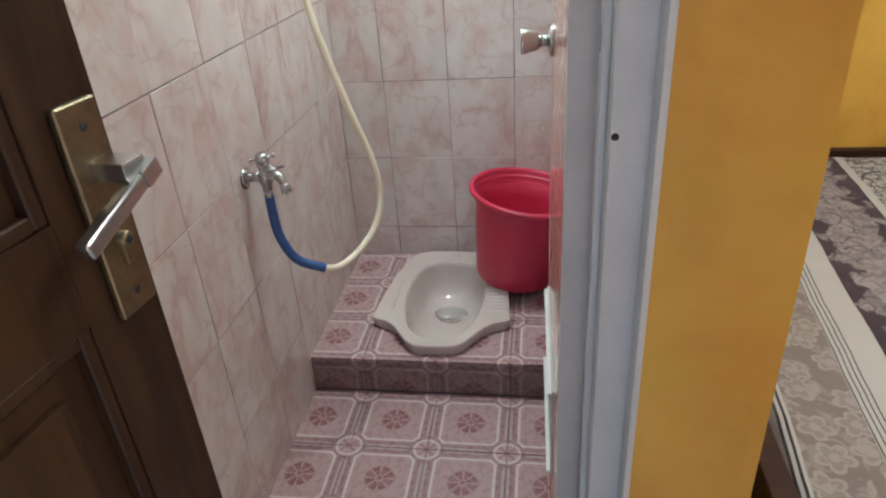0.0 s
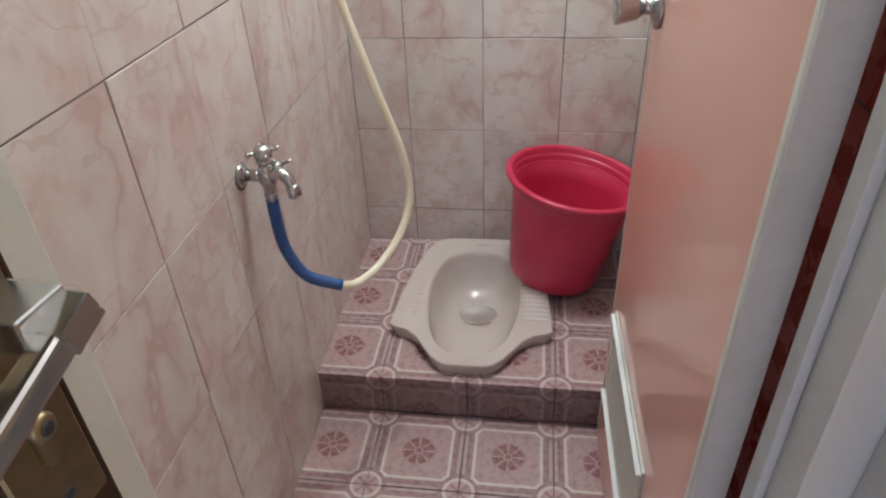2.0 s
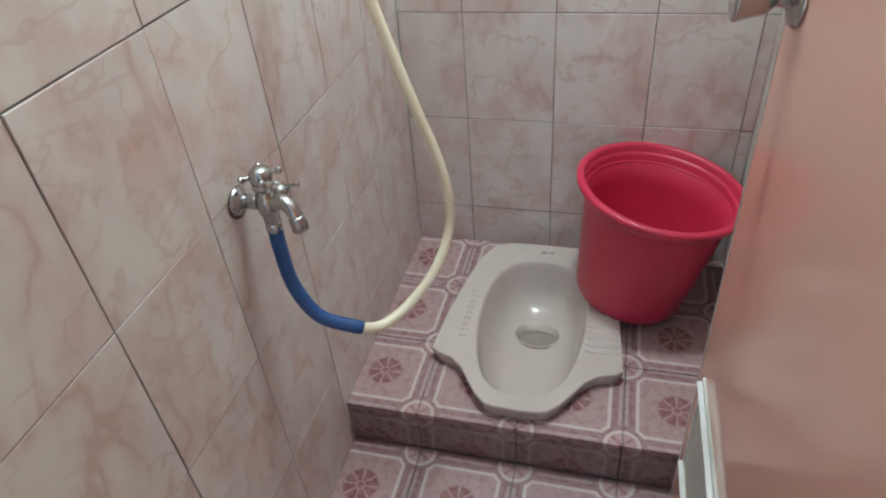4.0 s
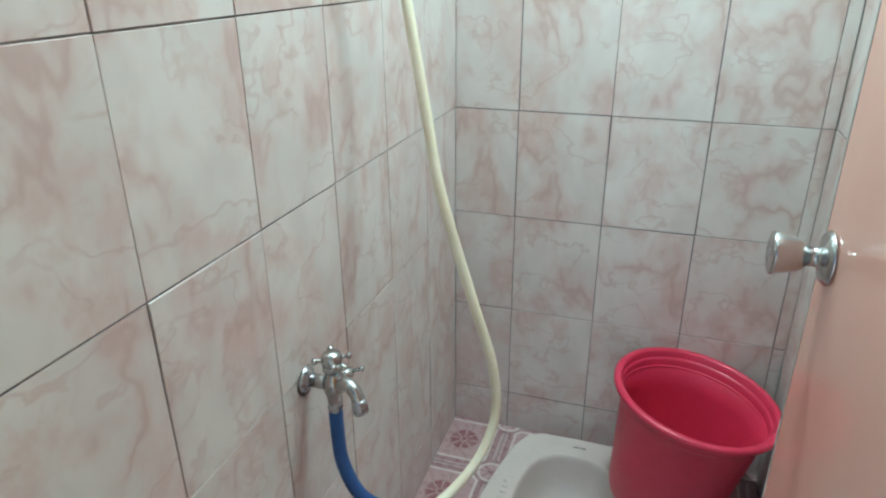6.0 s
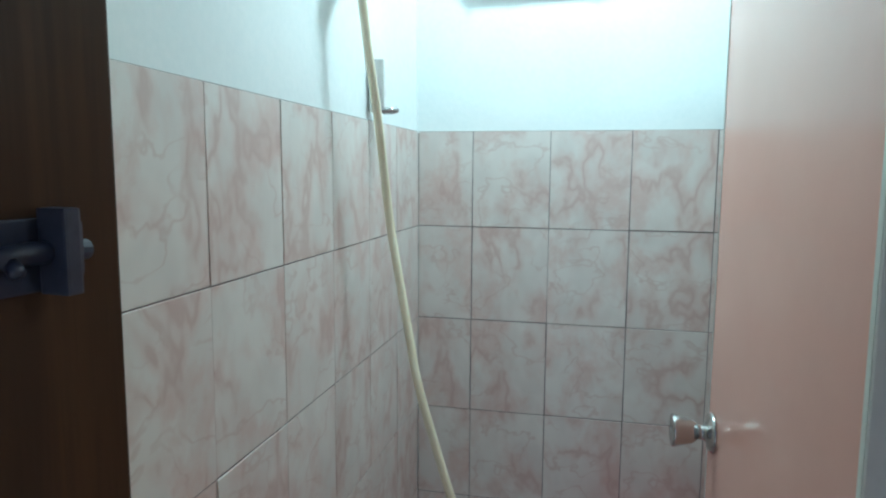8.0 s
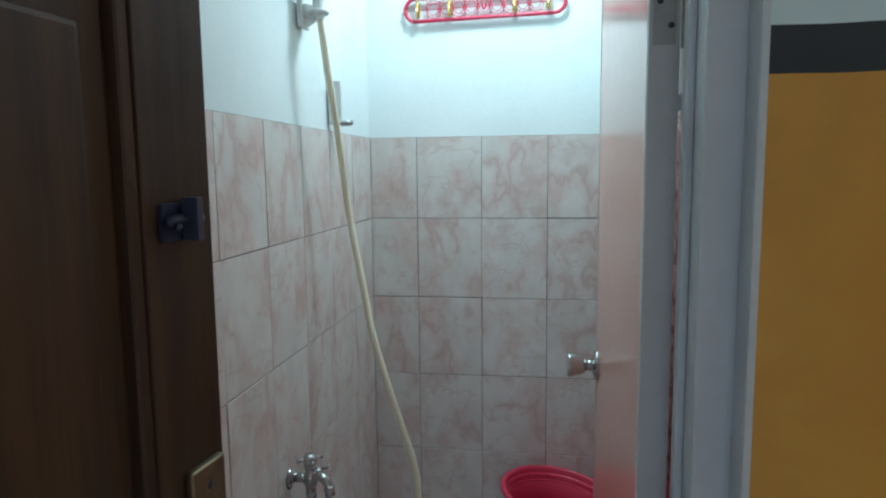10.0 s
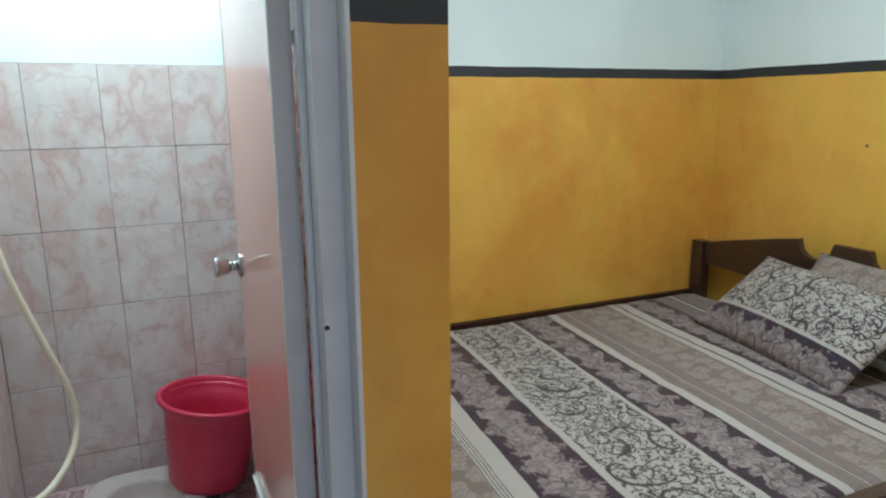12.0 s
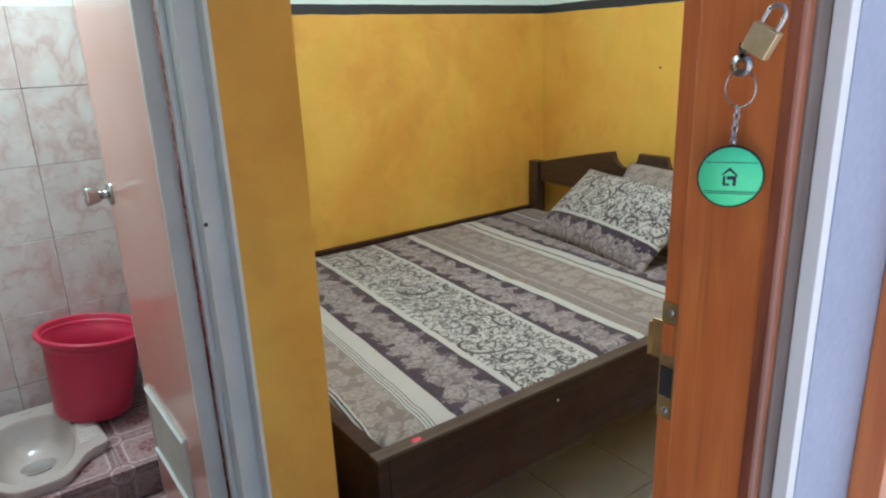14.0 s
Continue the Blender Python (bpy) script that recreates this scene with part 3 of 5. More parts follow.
def tiled_wall(host, cuts_u, cuts_v, to_world, gap=0.0023, red_past=-9.0):
    """Tiles between the cuts, each laid with a small unevenness."""
    for i, (u0, u1) in enumerate(zip(cuts_u, cuts_u[1:])):
        for j, (v0, v1) in enumerate(zip(cuts_v, cuts_v[1:])):
            w, h = abs(u1 - u0) - gap, abs(v1 - v0) - gap
            red = u1 < red_past
            ob = new("tile", tile_mesh("bounce_tile" if red else "tile", w, h, 0.007, BOUNCE_TILE if red else TILE))
            ob.parent = host
            ob.matrix_basis = to_world((u0 + u1) / 2 + random.uniform(-.0005, .0005), (v0 + v1) / 2 + random.uniform(-.0005, .0005)) @ pose(0, 0, random.uniform(-0.0006, 0.0004), random.uniform(-.25, .25), random.uniform(-.25, .25), 0)


ROWS_Z = [0.0, 0.25, 0.50, 0.75, 1.0, 1.25, 1.50]
LEFT_Y = [0.0, -0.2, -0.4, -0.6, -0.8, -1.0, -1.2, -1.23]
BACK_X = [0.0, 0.147, 0.348, 0.549, 0.749, RIGHT]


def lay_wall_tiles():
    wests = setting("wall_west_tiling", box_bm(-0.006, -0.002, -1.23, 0.0, 0.0, 1.5), GROUT, "pink marbled wall tiles with dark joints")
    tiled_wall(wests, LEFT_Y, ROWS_Z, lambda u, v: pose(0, u, v) @ pose(0, 0, 0, 90, 0, 90))
    backs = setting("wall_back_tiling", box_bm(0.0, RIGHT, 0.002, 0.006, 0.0, 1.5), GROUT, "pink marbled wall tiles with dark joints")
    tiled_wall(backs, BACK_X, ROWS_Z, lambda u, v: pose(u, 0, v) @ pose(0, 0, 0, 90, 0, 0))
    easts = setting("wall_right_tiling", box_bm(RIGHT + 0.002, RIGHT + 0.006, -1.23, 0.0, 0.0, 1.5), GROUT, "pink marbled wall tiles with dark joints")
    # tiles behind the open door carry its red bounce light in their colour
    tiled_wall(easts, LEFT_Y, ROWS_Z, lambda u, v: pose(RIGHT, u, v) @ pose(0, 0, 0, 90, 0, -90), red_past=-0.7)


PAN_X = 0.347
PAN_OUT = [(0.0, -0.042), (0.090, -0.044), (0.128, -0.060), (0.154, -0.11), (0.175, -0.20), (0.190, -0.30), (0.200, -0.41), (0.201, -0.437),
           (0.188, -0.448), (0.155, -0.458), (0.128, -0.480), (0.085, -0.545), (0.062, -0.566), (0.045, -0.571), (0.0, -0.573)]


def pan_ring(k):
    """Outline of the squat pan at angle step k of 72, as (x, y): where a ray from its middle meets the outer edge."""
    cy = -0.30
    a = k * 2 * math.pi / 72 + 1e-4
    dx, dy = math.sin(a), math.cos(a)
    full = PAN_OUT + [(-x, y) for x, y in PAN_OUT[-2:0:-1]]
    for px, py in full:
        pa = math.atan2(px, py - cy) % (2 * math.pi)
        if math.hypot(px, py - cy) > 0.17 and round(pa * 36 / math.pi) % 72 == k:
            return px, py
    best = 0.1
    for (ax, ay), (bx, by) in zip(full, full[1:] + full[:1]):
        ex, ey = bx - ax, by - ay
        det = dx * -ey + dy * ex
        if abs(det) < 1e-9:
            continue
        t = (ax * -ey + (ay - cy) * ex) / det
        s = (dx * (ay - cy) - dy * ax) / det
        if t > 0 and -1e-6 <= s <= 1 + 1e-6:
            best = t
    return dx * best, cy + dy * best


def bowl_ring(k, grow=0.0):
    a = k * 2 * math.pi / 72
    s, c = math.sin(a), math.cos(a)
    x = math.copysign(abs(s) ** 0.72, s) * (0.119 + grow)
    y = math.copysign(abs(c) ** 0.72, c) * (0.212 + grow)
    x *= 1.0 - 0.16 * max(0.0, -y / 0.212)
    return x, -0.325 + y


def in_hole(x, y):
    """Inside the opening that the pan's bowl needs in the platform."""
    return (abs((x - PAN_X) / 0.137) ** 2.8 + abs((y + 0.325) / 0.228) ** 2.8) < 1.0


def tile_with_hole(cx, cy, w, h):
    """A platform tile, cut out cell by cell where the pan passes through it."""
    bm = bmesh.new()
    n = 20
    grid = [[bm.verts.new((-w / 2 + w * i / n, -h / 2 + h * j / n, 0)) for j in range(n + 1)] for i in range(n + 1)]
    for i in range(n):
        for j in range(n):
            if not in_hole(cx - w / 2 + w * (i + 0.5) / n, cy - h / 2 + h * (j + 0.5) / n):
                bm.faces.new((grid[i][j], grid[i + 1][j], grid[i + 1][j + 1], grid[i][j + 1]))
    bmesh.ops.delete(bm, geom=[v for v in bm.verts if not v.link_faces], context="VERTS")
    ex = bmesh.ops.extrude_face_region(bm, geom=bm.faces[:])
    bmesh.ops.translate(bm, vec=(0, 0, -0.007), verts=[v for v in ex["geom"] if isinstance(v, bmesh.types.BMVert)])
    bmesh.ops.recalc_face_normals(bm, faces=bm.faces)
    return bm


FLOOR_X = [0.0, 0.152, 0.353, 0.554, RIGHT]


def floor_tile(name, host, x0, x1, y0, y1, z, full_x, full_y, m_extra=None, hole=False, material=None):
    """One printed tile; full_x and full_y are the middle of the uncut tile, so that a cut tile shows part of the print."""
    gap = 0.0022
    w, h = x1 - x0 - gap, y1 - y0 - gap
    cx, cy = (x0 + x1) / 2, (y0 + y1) / 2
    bm = tile_with_hole(cx, cy, w, h) if hole else box_bm(-w / 2, w / 2, -h / 2, h / 2, -0.007, 0, 0.001, 1)
    move(bm, pose(cx - full_x, cy - full_y, 0))
    ob = part(name, bm, material or FLOOR_TILE, host)
    ob.matrix_basis = (m_extra or Matrix()) @ pose(full_x, full_y, z + random.uniform(-0.0004, 0.0004), random.uniform(-.15, .15), random.uniform(-.15, .15), 0)
    return ob


def lay_floor_tiles():
    low = setting("floor_bathroom", box_bm(0, RIGHT, FRONT + 0.002, STEP + 0.02, -0.2, BATH - 0.003), GROUT, "mauve printed ceramic floor tiles")
    mids = [0.052, 0.2525, 0.4535, 0.6545]
    ys = [STEP, -0.80, -1.0, -1.2, FRONT + 0.004]
    for i in range(4):
        for j in range(4):
            floor_tile("tile", low, FLOOR_X[i], min(FLOOR_X[i + 1], RIGHT), ys[j + 1], ys[j], BATH, mids[i], -0.7 - 0.2 * j)
    # platform: riser and top with the pan's opening
    bm = box_bm(0, RIGHT, STEP + 0.008, STEP + 0.02, -0.2, PLAT - 0.008)
    top = bmesh.new()
    n = 60
    for i in range(n):
        for j in range(n):
            x, y = RIGHT * (i + 0.5) / n, (STEP + 0.008) * (j + 0.5) / n
            if not in_hole(x, y):
                dx, dy = RIGHT / n / 2, -(STEP + 0.008) / n / 2
                top.faces.new([top.verts.new((x + sx * dx, y + sy * dy, PLAT - 0.004)) for sx, sy in ((-1, -1), (1, -1), (1, 1), (-1, 1))])
    bmesh.ops.remove_doubles(top, verts=top.verts, dist=1e-5)
    plat = setting("floor_platform", merge(bm, top), GROUT, "raised platform of mauve printed tiles")
    pys = [0.0, -0.19, -0.39, STEP - 0.002]
    for i in range(4):
        for j in range(3):
            floor_tile("tile", plat, FLOOR_X[i], FLOOR_X[i + 1], pys[j + 1], pys[j], PLAT, mids[i], [-0.09, -0.29, -0.49][j], hole=(i in (0, 1, 2)))
    # riser tiles stand upright, their shade painted into the glaze
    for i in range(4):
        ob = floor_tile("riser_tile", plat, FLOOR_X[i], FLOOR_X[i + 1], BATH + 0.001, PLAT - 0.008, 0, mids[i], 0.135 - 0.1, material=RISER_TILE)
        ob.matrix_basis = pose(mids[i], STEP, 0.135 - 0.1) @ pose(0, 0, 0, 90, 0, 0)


def lay_room_tiles():
    """Plain grey floor tiles of the bedroom."""
    host = setting("floor_bedroom_tiling", box_bm(0.0, EAST, ENTRY_OUT, FAR, FLOOR - 0.006, FLOOR - 0.003), GROUT, "grey ceramic bedroom floor tiles")
    me = tile_mesh("room_tile", 0.297, 0.297, 0.006, ROOM_TILE)
    for i in range(11):
        for j in range(9):
            x, y = 0.06 + 0.3 * i, -2.17 + 0.3 * j
            if x < 0.92 and y > FRONT - 0.16 or x + 0.15 > EAST + 0.05 or y + 0.15 > FAR + 0.05:
                continue
            ob = new("floor_tile", me)
            ob.parent = host
            ob.matrix_basis = pose(x, y, FLOOR + random.uniform(-0.0003, 0.0003))


# ---- bathroom door and frame ----
def bathroom_door():
    frame_ = setting("trim_bathroom_door_frame", merge(
        box_bm(0.7035, 0.7520, -1.300, -1.232, FLOOR, 1.99, 0.003),
        box_bm(0.6940, 0.7033, -1.256, -1.232, FLOOR, 1.99, 0.002)), GREY, "grey-blue enamelled wooden door frame")
    part("casing", box_bm(0.7440, 0.7522, FRONT - 0.003, -1.3005, FLOOR, 1.99, 0.002), GREY, frame_)
    part("nail_hole", move(lathe_bm([(0, 0.0012), (0.004, 0.0012), (0.0045, 0.0)], 10), pose(0.7085, -1.2999, 1.019, 90, 0, 0)), BLACK, frame_)
    lft = setting("trim_bathroom_door_frame_left", merge(
        box_bm(-0.002, 0.055, FRONT - 0.004, -1.231, FLOOR, 1.99, 0.003)), JAMB_PALE, "pale green enamelled door frame")
    part("strike_plate", box_bm(0.0548, 0.0566, -1.246, -1.234, 1.362, 1.394, 0.0006), WEATHERED, lft, "small dark strike plate")
    part("strike_hole", box_bm(0.0564, 0.0570, -1.243, -1.2365, 1.374, 1.390), BLACK, lft)
    setting("trim_bathroom_door_head", box_bm(0.055, 0.7035, FRONT - 0.004, -1.232, 1.93, 1.98, 0.003), GREY, "grey-blue enamelled door head")
    door = tagged(new("door_1"), "open salmon-pink laminate bathroom door with grey edges", "door", "", "structure")
    door.matrix_basis = pose(0.695, -1.200, BATH + 0.012, 0, 0, 90.9)
    # local x runs from the hinge to the free edge, y thickness (towards the bathroom's middle)
    part("leaf", box_bm(0.004, 0.581, 0.0, 0.034, 0.0, 1.88, 0.0015), PINK, door)
    part("face_strip", box_bm(0.0042, 0.0125, 0.0342, 0.0352, 0.0, 1.88), JAMB_PALE, door, "pale cream strip along the hinge edge")
    part("hinge_edge", box_bm(-0.0015, 0.004, -0.001, 0.035, 0.0, 1.882, 0.001), GREY_EDGE, door, "grey edging strip")
    part("free_edge", box_bm(0.581, 0.585, -0.001, 0.035, 0.0, 1.882, 0.001), GREY_EDGE, door, "grey edging strip")
    for z in (0.06, 1.500):
        h = part("hinge", merge(box_bm(-0.0035, -0.0014, 0.004, 0.030, z, z + 0.10, 0.0005), move(lathe_bm([(0, -0.004), (0.005, -0.004), (0.005, 0.104), (0, 0.104)], 12), pose(-0.004, -0.006, z))), HINGE, door, "dull grey-green painted hinge")
        for dz in (0.022, 0.050, 0.078):
            part("screw", move(lathe_bm([(0, 0.0006), (0.0035, 0.0006), (0.004, 0)], 8), pose(-0.0034, 0.010 if dz != 0.05 else 0.023, z + dz, 0, -90, 0)), BLACK, h)
    # round knob on its rose, both faces
    for sgn, y in ((1, 0.034), (-1, 0.0)):
        k = part("knob", move(lathe_bm([(0, 0.0), (0.031, 0.0), (0.032, 0.003), (0.028, 0.008), (0.016, 0.011), (0.0115, 0.014), (0.0115, 0.024), (0.014, 0.026), (0.019, 0.033), (0.0240, 0.054), (0.0255, 0.060), (0.025, 0.0625), (0.022, 0.0635), (0.0, 0.0625)], 36),
                                pose(0.540, y, 0.949, -90 * sgn, 0, 0)), SATIN, door, "round chrome door knob")
        part("key_slot", move(lathe_bm([(0, 0.0008), (0.006, 0.0008), (0.0062, 0)], 14), pose(0.540, y + sgn * 0.0632, 0.949, -90 * sgn, 0, 0)), STEEL, k)
    # ventilation plate low in the leaf
    vent = part("vent_frame", merge(*[box_bm(*b, 0.034, 0.0385, *c, 0.001) for b, c in (((0.17, 0.54), (0.175, 0.185)), ((0.17, 0.54), (0.380, 0.390)), ((0.17, 0.18), (0.185, 0.380)), ((0.53, 0.54), (0.185, 0.380)))]), VENT, door, "pale vent surround")
    part("vent_plate", box_bm(0.18, 0.53, 0.0342, 0.0368, 0.185, 0.380), VENT, vent, "pale plain vent plate")
    for z in (0.382, 0.183):
        part("lip", box_bm(0.172, 0.538, 0.0385, 0.046, z - 0.002, z + 0.001, 0.0006), WHITE_PL, vent)


# ---- bathroom things ----
def squat_pan():
    pan = thing("squat_toilet", pose(PAN_X, 0, PLAT), "grey-beige ceramic squat toilet with ribbed foot rests", "squat toilet")
    bm = bmesh.new()
    n = 72
    zt = 0.036
    rows = []
    rows.append([(PX * 0.955, -0.30 + (PY + 0.30) * 0.965, -0.001) for PX, PY in (pan_ring(k) for k in range(n))])
    rows.append([(x, y, zt - 0.006) for x, y in (pan_ring(k) for k in range(n))])

    def toward(k, f):
        (ox, oy), (ix, iy) = pan_ring(k), bowl_ring(k)
        return ox + (ix - ox) * f, oy + (iy - oy) * f
    rows.append([(*toward(k, 0.012), zt - 0.0015) for k in range(n)])
    rows.append([(*toward(k, 0.04), zt) for k in range(n)])
    rows.append([(*toward(k, 0.55), zt - 0.001) for k in range(n)])
    rows.append([(*toward(k, 0.975), zt - 0.0012) for k in range(n)])
    rows.append([(*bowl_ring(k, -0.001), zt - 0.0045) for k in range(n)])
    for g, z in ((-0.0035, 0.018), (-0.010, -0.01), (-0.020, -0.04), (-0.036, -0.064), (-0.062, -0.078), (-0.085, -0.083)):
        rows.append([(*bowl_ring(k, g), z) for k in range(n)])
    rings = [[bm.verts.new(p) for p in r] for r in rows]
    for a, b in zip(rings, rings[1:]):
        for k in range(n):
            bm.faces.new((a[k], a[(k + 1) % n], b[(k + 1) % n], b[k]))
    bm.faces.new(rings[-1])
    bmesh.ops.recalc_face_normals(bm, faces=bm.faces)
    for i, f in enumerate(bm.faces):
        f.smooth = i >= 6 * n
    part("bowl", bm, CERAMIC, pan)
    # ribs of the two foot rests
    for sgn in (1, -1):
        for i in range(9):
            y = -0.245 - 0.0185 * i
            w0, w1 = (0.124, 0.176 + 0.0021 * i) if sgn > 0 else (0.136, 0.150)
            zr = zt - (0.0026 if sgn > 0 else 0.0046)
            part("foot_rib", tube_bm([(sgn * w0, y, zt - 0.0060), (sgn * (w0 + 0.007), y, zr), (sgn * (w1 - 0.006), y, zr), (sgn * w1, y, zt - 0.0056)], 0.0058, 8), CERAMIC, pan)
    for dx in (-0.012, 0.006):
        part("maker_mark", box_bm(dx, dx + 0.013, -0.078, -0.074, zt - 0.0012, zt + 0.0004), STEEL, pan)
    bmw = bmesh.new()
    bmw.faces.new([bmw.verts.new((0.004 + 0.053 * math.sin(k * 2 * math.pi / 40), -0.250 + 0.038 * math.cos(k * 2 * math.pi / 40), -0.0765)) for k in range(40)])
    part("water", bmw, WATER, pan, "still water in the outlet")
    part("outlet", move(lathe_bm([(0.043, 0.001), (0.041, 0.0), (0.039, -0.02), (0, -0.03)], 28), pose(0.006, -0.262, -0.080) @ Matrix.Diagonal((1.1, 0.75, 1, 1))), CERAMIC, pan, "shadowed outlet of the bowl")


def bucket():
    b = thing("bucket", pose(0.548, -0.174, 0.168, -0.5, 8.5, 0) @ Matrix.Diagonal((1.02, 1.02, 1.035, 1)), "large red plastic bucket tilted against the pan", "bucket")
    H = 0.285
    prof = [(0, 0.006), (0.102, 0.006), (0.108, 0.001), (0.114, 0.005), (0.119, 0.02), (0.132, 0.12), (0.144, 0.22), (0.150, 0.262), (0.153, 0.269), (0.166, 0.270), (0.171, 0.275),
            (0.172, H - 0.003), (0.168, H + 0.001), (0.160, H + 0.002), (0.1555, H - 0.002), (0.1535, 0.262), (0.1525, 0.251), (0.1455, 0.247), (0.140, 0.20), (0.128, 0.10), (0.114, 0.02), (0, 0.012)]
    part("body", lathe_bm(prof, 64), RED, b)
    part("inner_rib", tube_bm([(0.1475 * math.cos(k * math.pi / 24), 0.1475 * math.sin(k * math.pi / 24), 0.2485) for k in range(48)], 0.0024, 6, True), RED, b)
    return b


def tap():
    t = thing("tap", pose(0.0, -0.737, 0.742) @ Matrix.Diagonal((0.89, 1, 0.95, 1)), "chrome double wall tap with cross handles", "tap")
    part("flange", move(lathe_bm([(0, 0.001), (0.021, 0.001), (0.022, 0.003), (0.018, 0.007), (0.013, 0.010), (0.012, 0.012), (0, 0.012)], 28), pose(0, 0, 0, 0, 90, 0)), STEEL, t)
    # dark disc set slightly low: the flange's shadow painted together with the rust
    part("flange_shadow_ring", move(lathe_bm([(0, 0.0), (0.0245, 0.0), (0.0245, 0.0012), (0, 0.0012)], 24), pose(0.0004, 0, -0.003, 0, 90, 0)), RUST, t, "rust stain and painted shadow round the pipe")
    part("inlet", tube_bm([(0.008, 0, 0), (0.03, 0, 0), (0.05, 0, 0)], [0.0105, 0.0105, 0.012], 16), SATIN, t)
    part("body", lathe_bm([(0, -0.036), (0.0105, -0.036), (0.012, -0.030), (0.0125, -0.018), (0.0155, -0.012), (0.0165, 0.0), (0.0155, 0.014), (0.0125, 0.019), (0.0125, 0.026), (0.0155, 0.028), (0.0155, 0.036), (0.0, 0.037)], 26), SATIN, t, "", pose(0.052, 0, 0))
    part("hose_nut", lathe_bm([(0, -0.046), (0.0125, -0.046), (0.0135, -0.043), (0.0135, -0.034), (0.012, -0.032), (0, -0.032)], 6), STEEL, t, "dull hexagonal hose nut", pose(0.052, 0, 0))
    hd = part("cross_handle", lathe_bm([(0, 0.036), (0.0125, 0.036), (0.0165, 0.039), (0.0170, 0.046), (0.0150, 0.053), (0.0095, 0.0575), (0, 0.059)], 24), SATIN, t, "", pose(0.052, 0, 0))
    for k in range(4):
        a = radians(35 + 90 * k)
        d = Vector((math.cos(a), math.sin(a), 0))
        part("spoke", tube_bm([Vector((0, 0, 0.046)) + d * r for r in (0.010, 0.017, 0.023, 0.0245, 0.0275, 0.030, 0.0315)], [0.0042, 0.0036, 0.0032, 0.0050, 0.0058, 0.0045, 0.0015], 12), SATIN, hd)
    part("spout", tube_bm([(0.060, 0, 0.004), (0.078, -0.004, 0.008), (0.092, -0.008, 0.003), (0.101, -0.011, -0.010), (0.104, -0.012, -0.020)], [0.0115, 0.0110, 0.0105, 0.0100, 0.0100], 18, smooth_steps=3), SATIN, t)
    part("aerator", tube_bm([(0.1015, -0.0115, -0.010), (0.1020, -0.0117, -0.012), (0.1055, -0.0125, -0.031), (0.1056, -0.0126, -0.032)], [0.0100, 0.0122, 0.0122, 0.0108], 20), STEEL, t, "worn metal spout nozzle")
    part("side_valve", tube_bm([(0.060, 0.004, 0.006), (0.066, 0.022, 0.008), (0.068, 0.028, 0.008)], [0.0105, 0.0105, 0.008], 16), SATIN, t)
    for s in (-1, 1):
        part("side_lever", tube_bm([(0.068, 0.028, 0.008), (0.068 + 0.016 * s, 0.032, 0.012), (0.068 + 0.020 * s, 0.033, 0.013)], [0.003, 0.003, 0.0045], 10), SATIN, t)


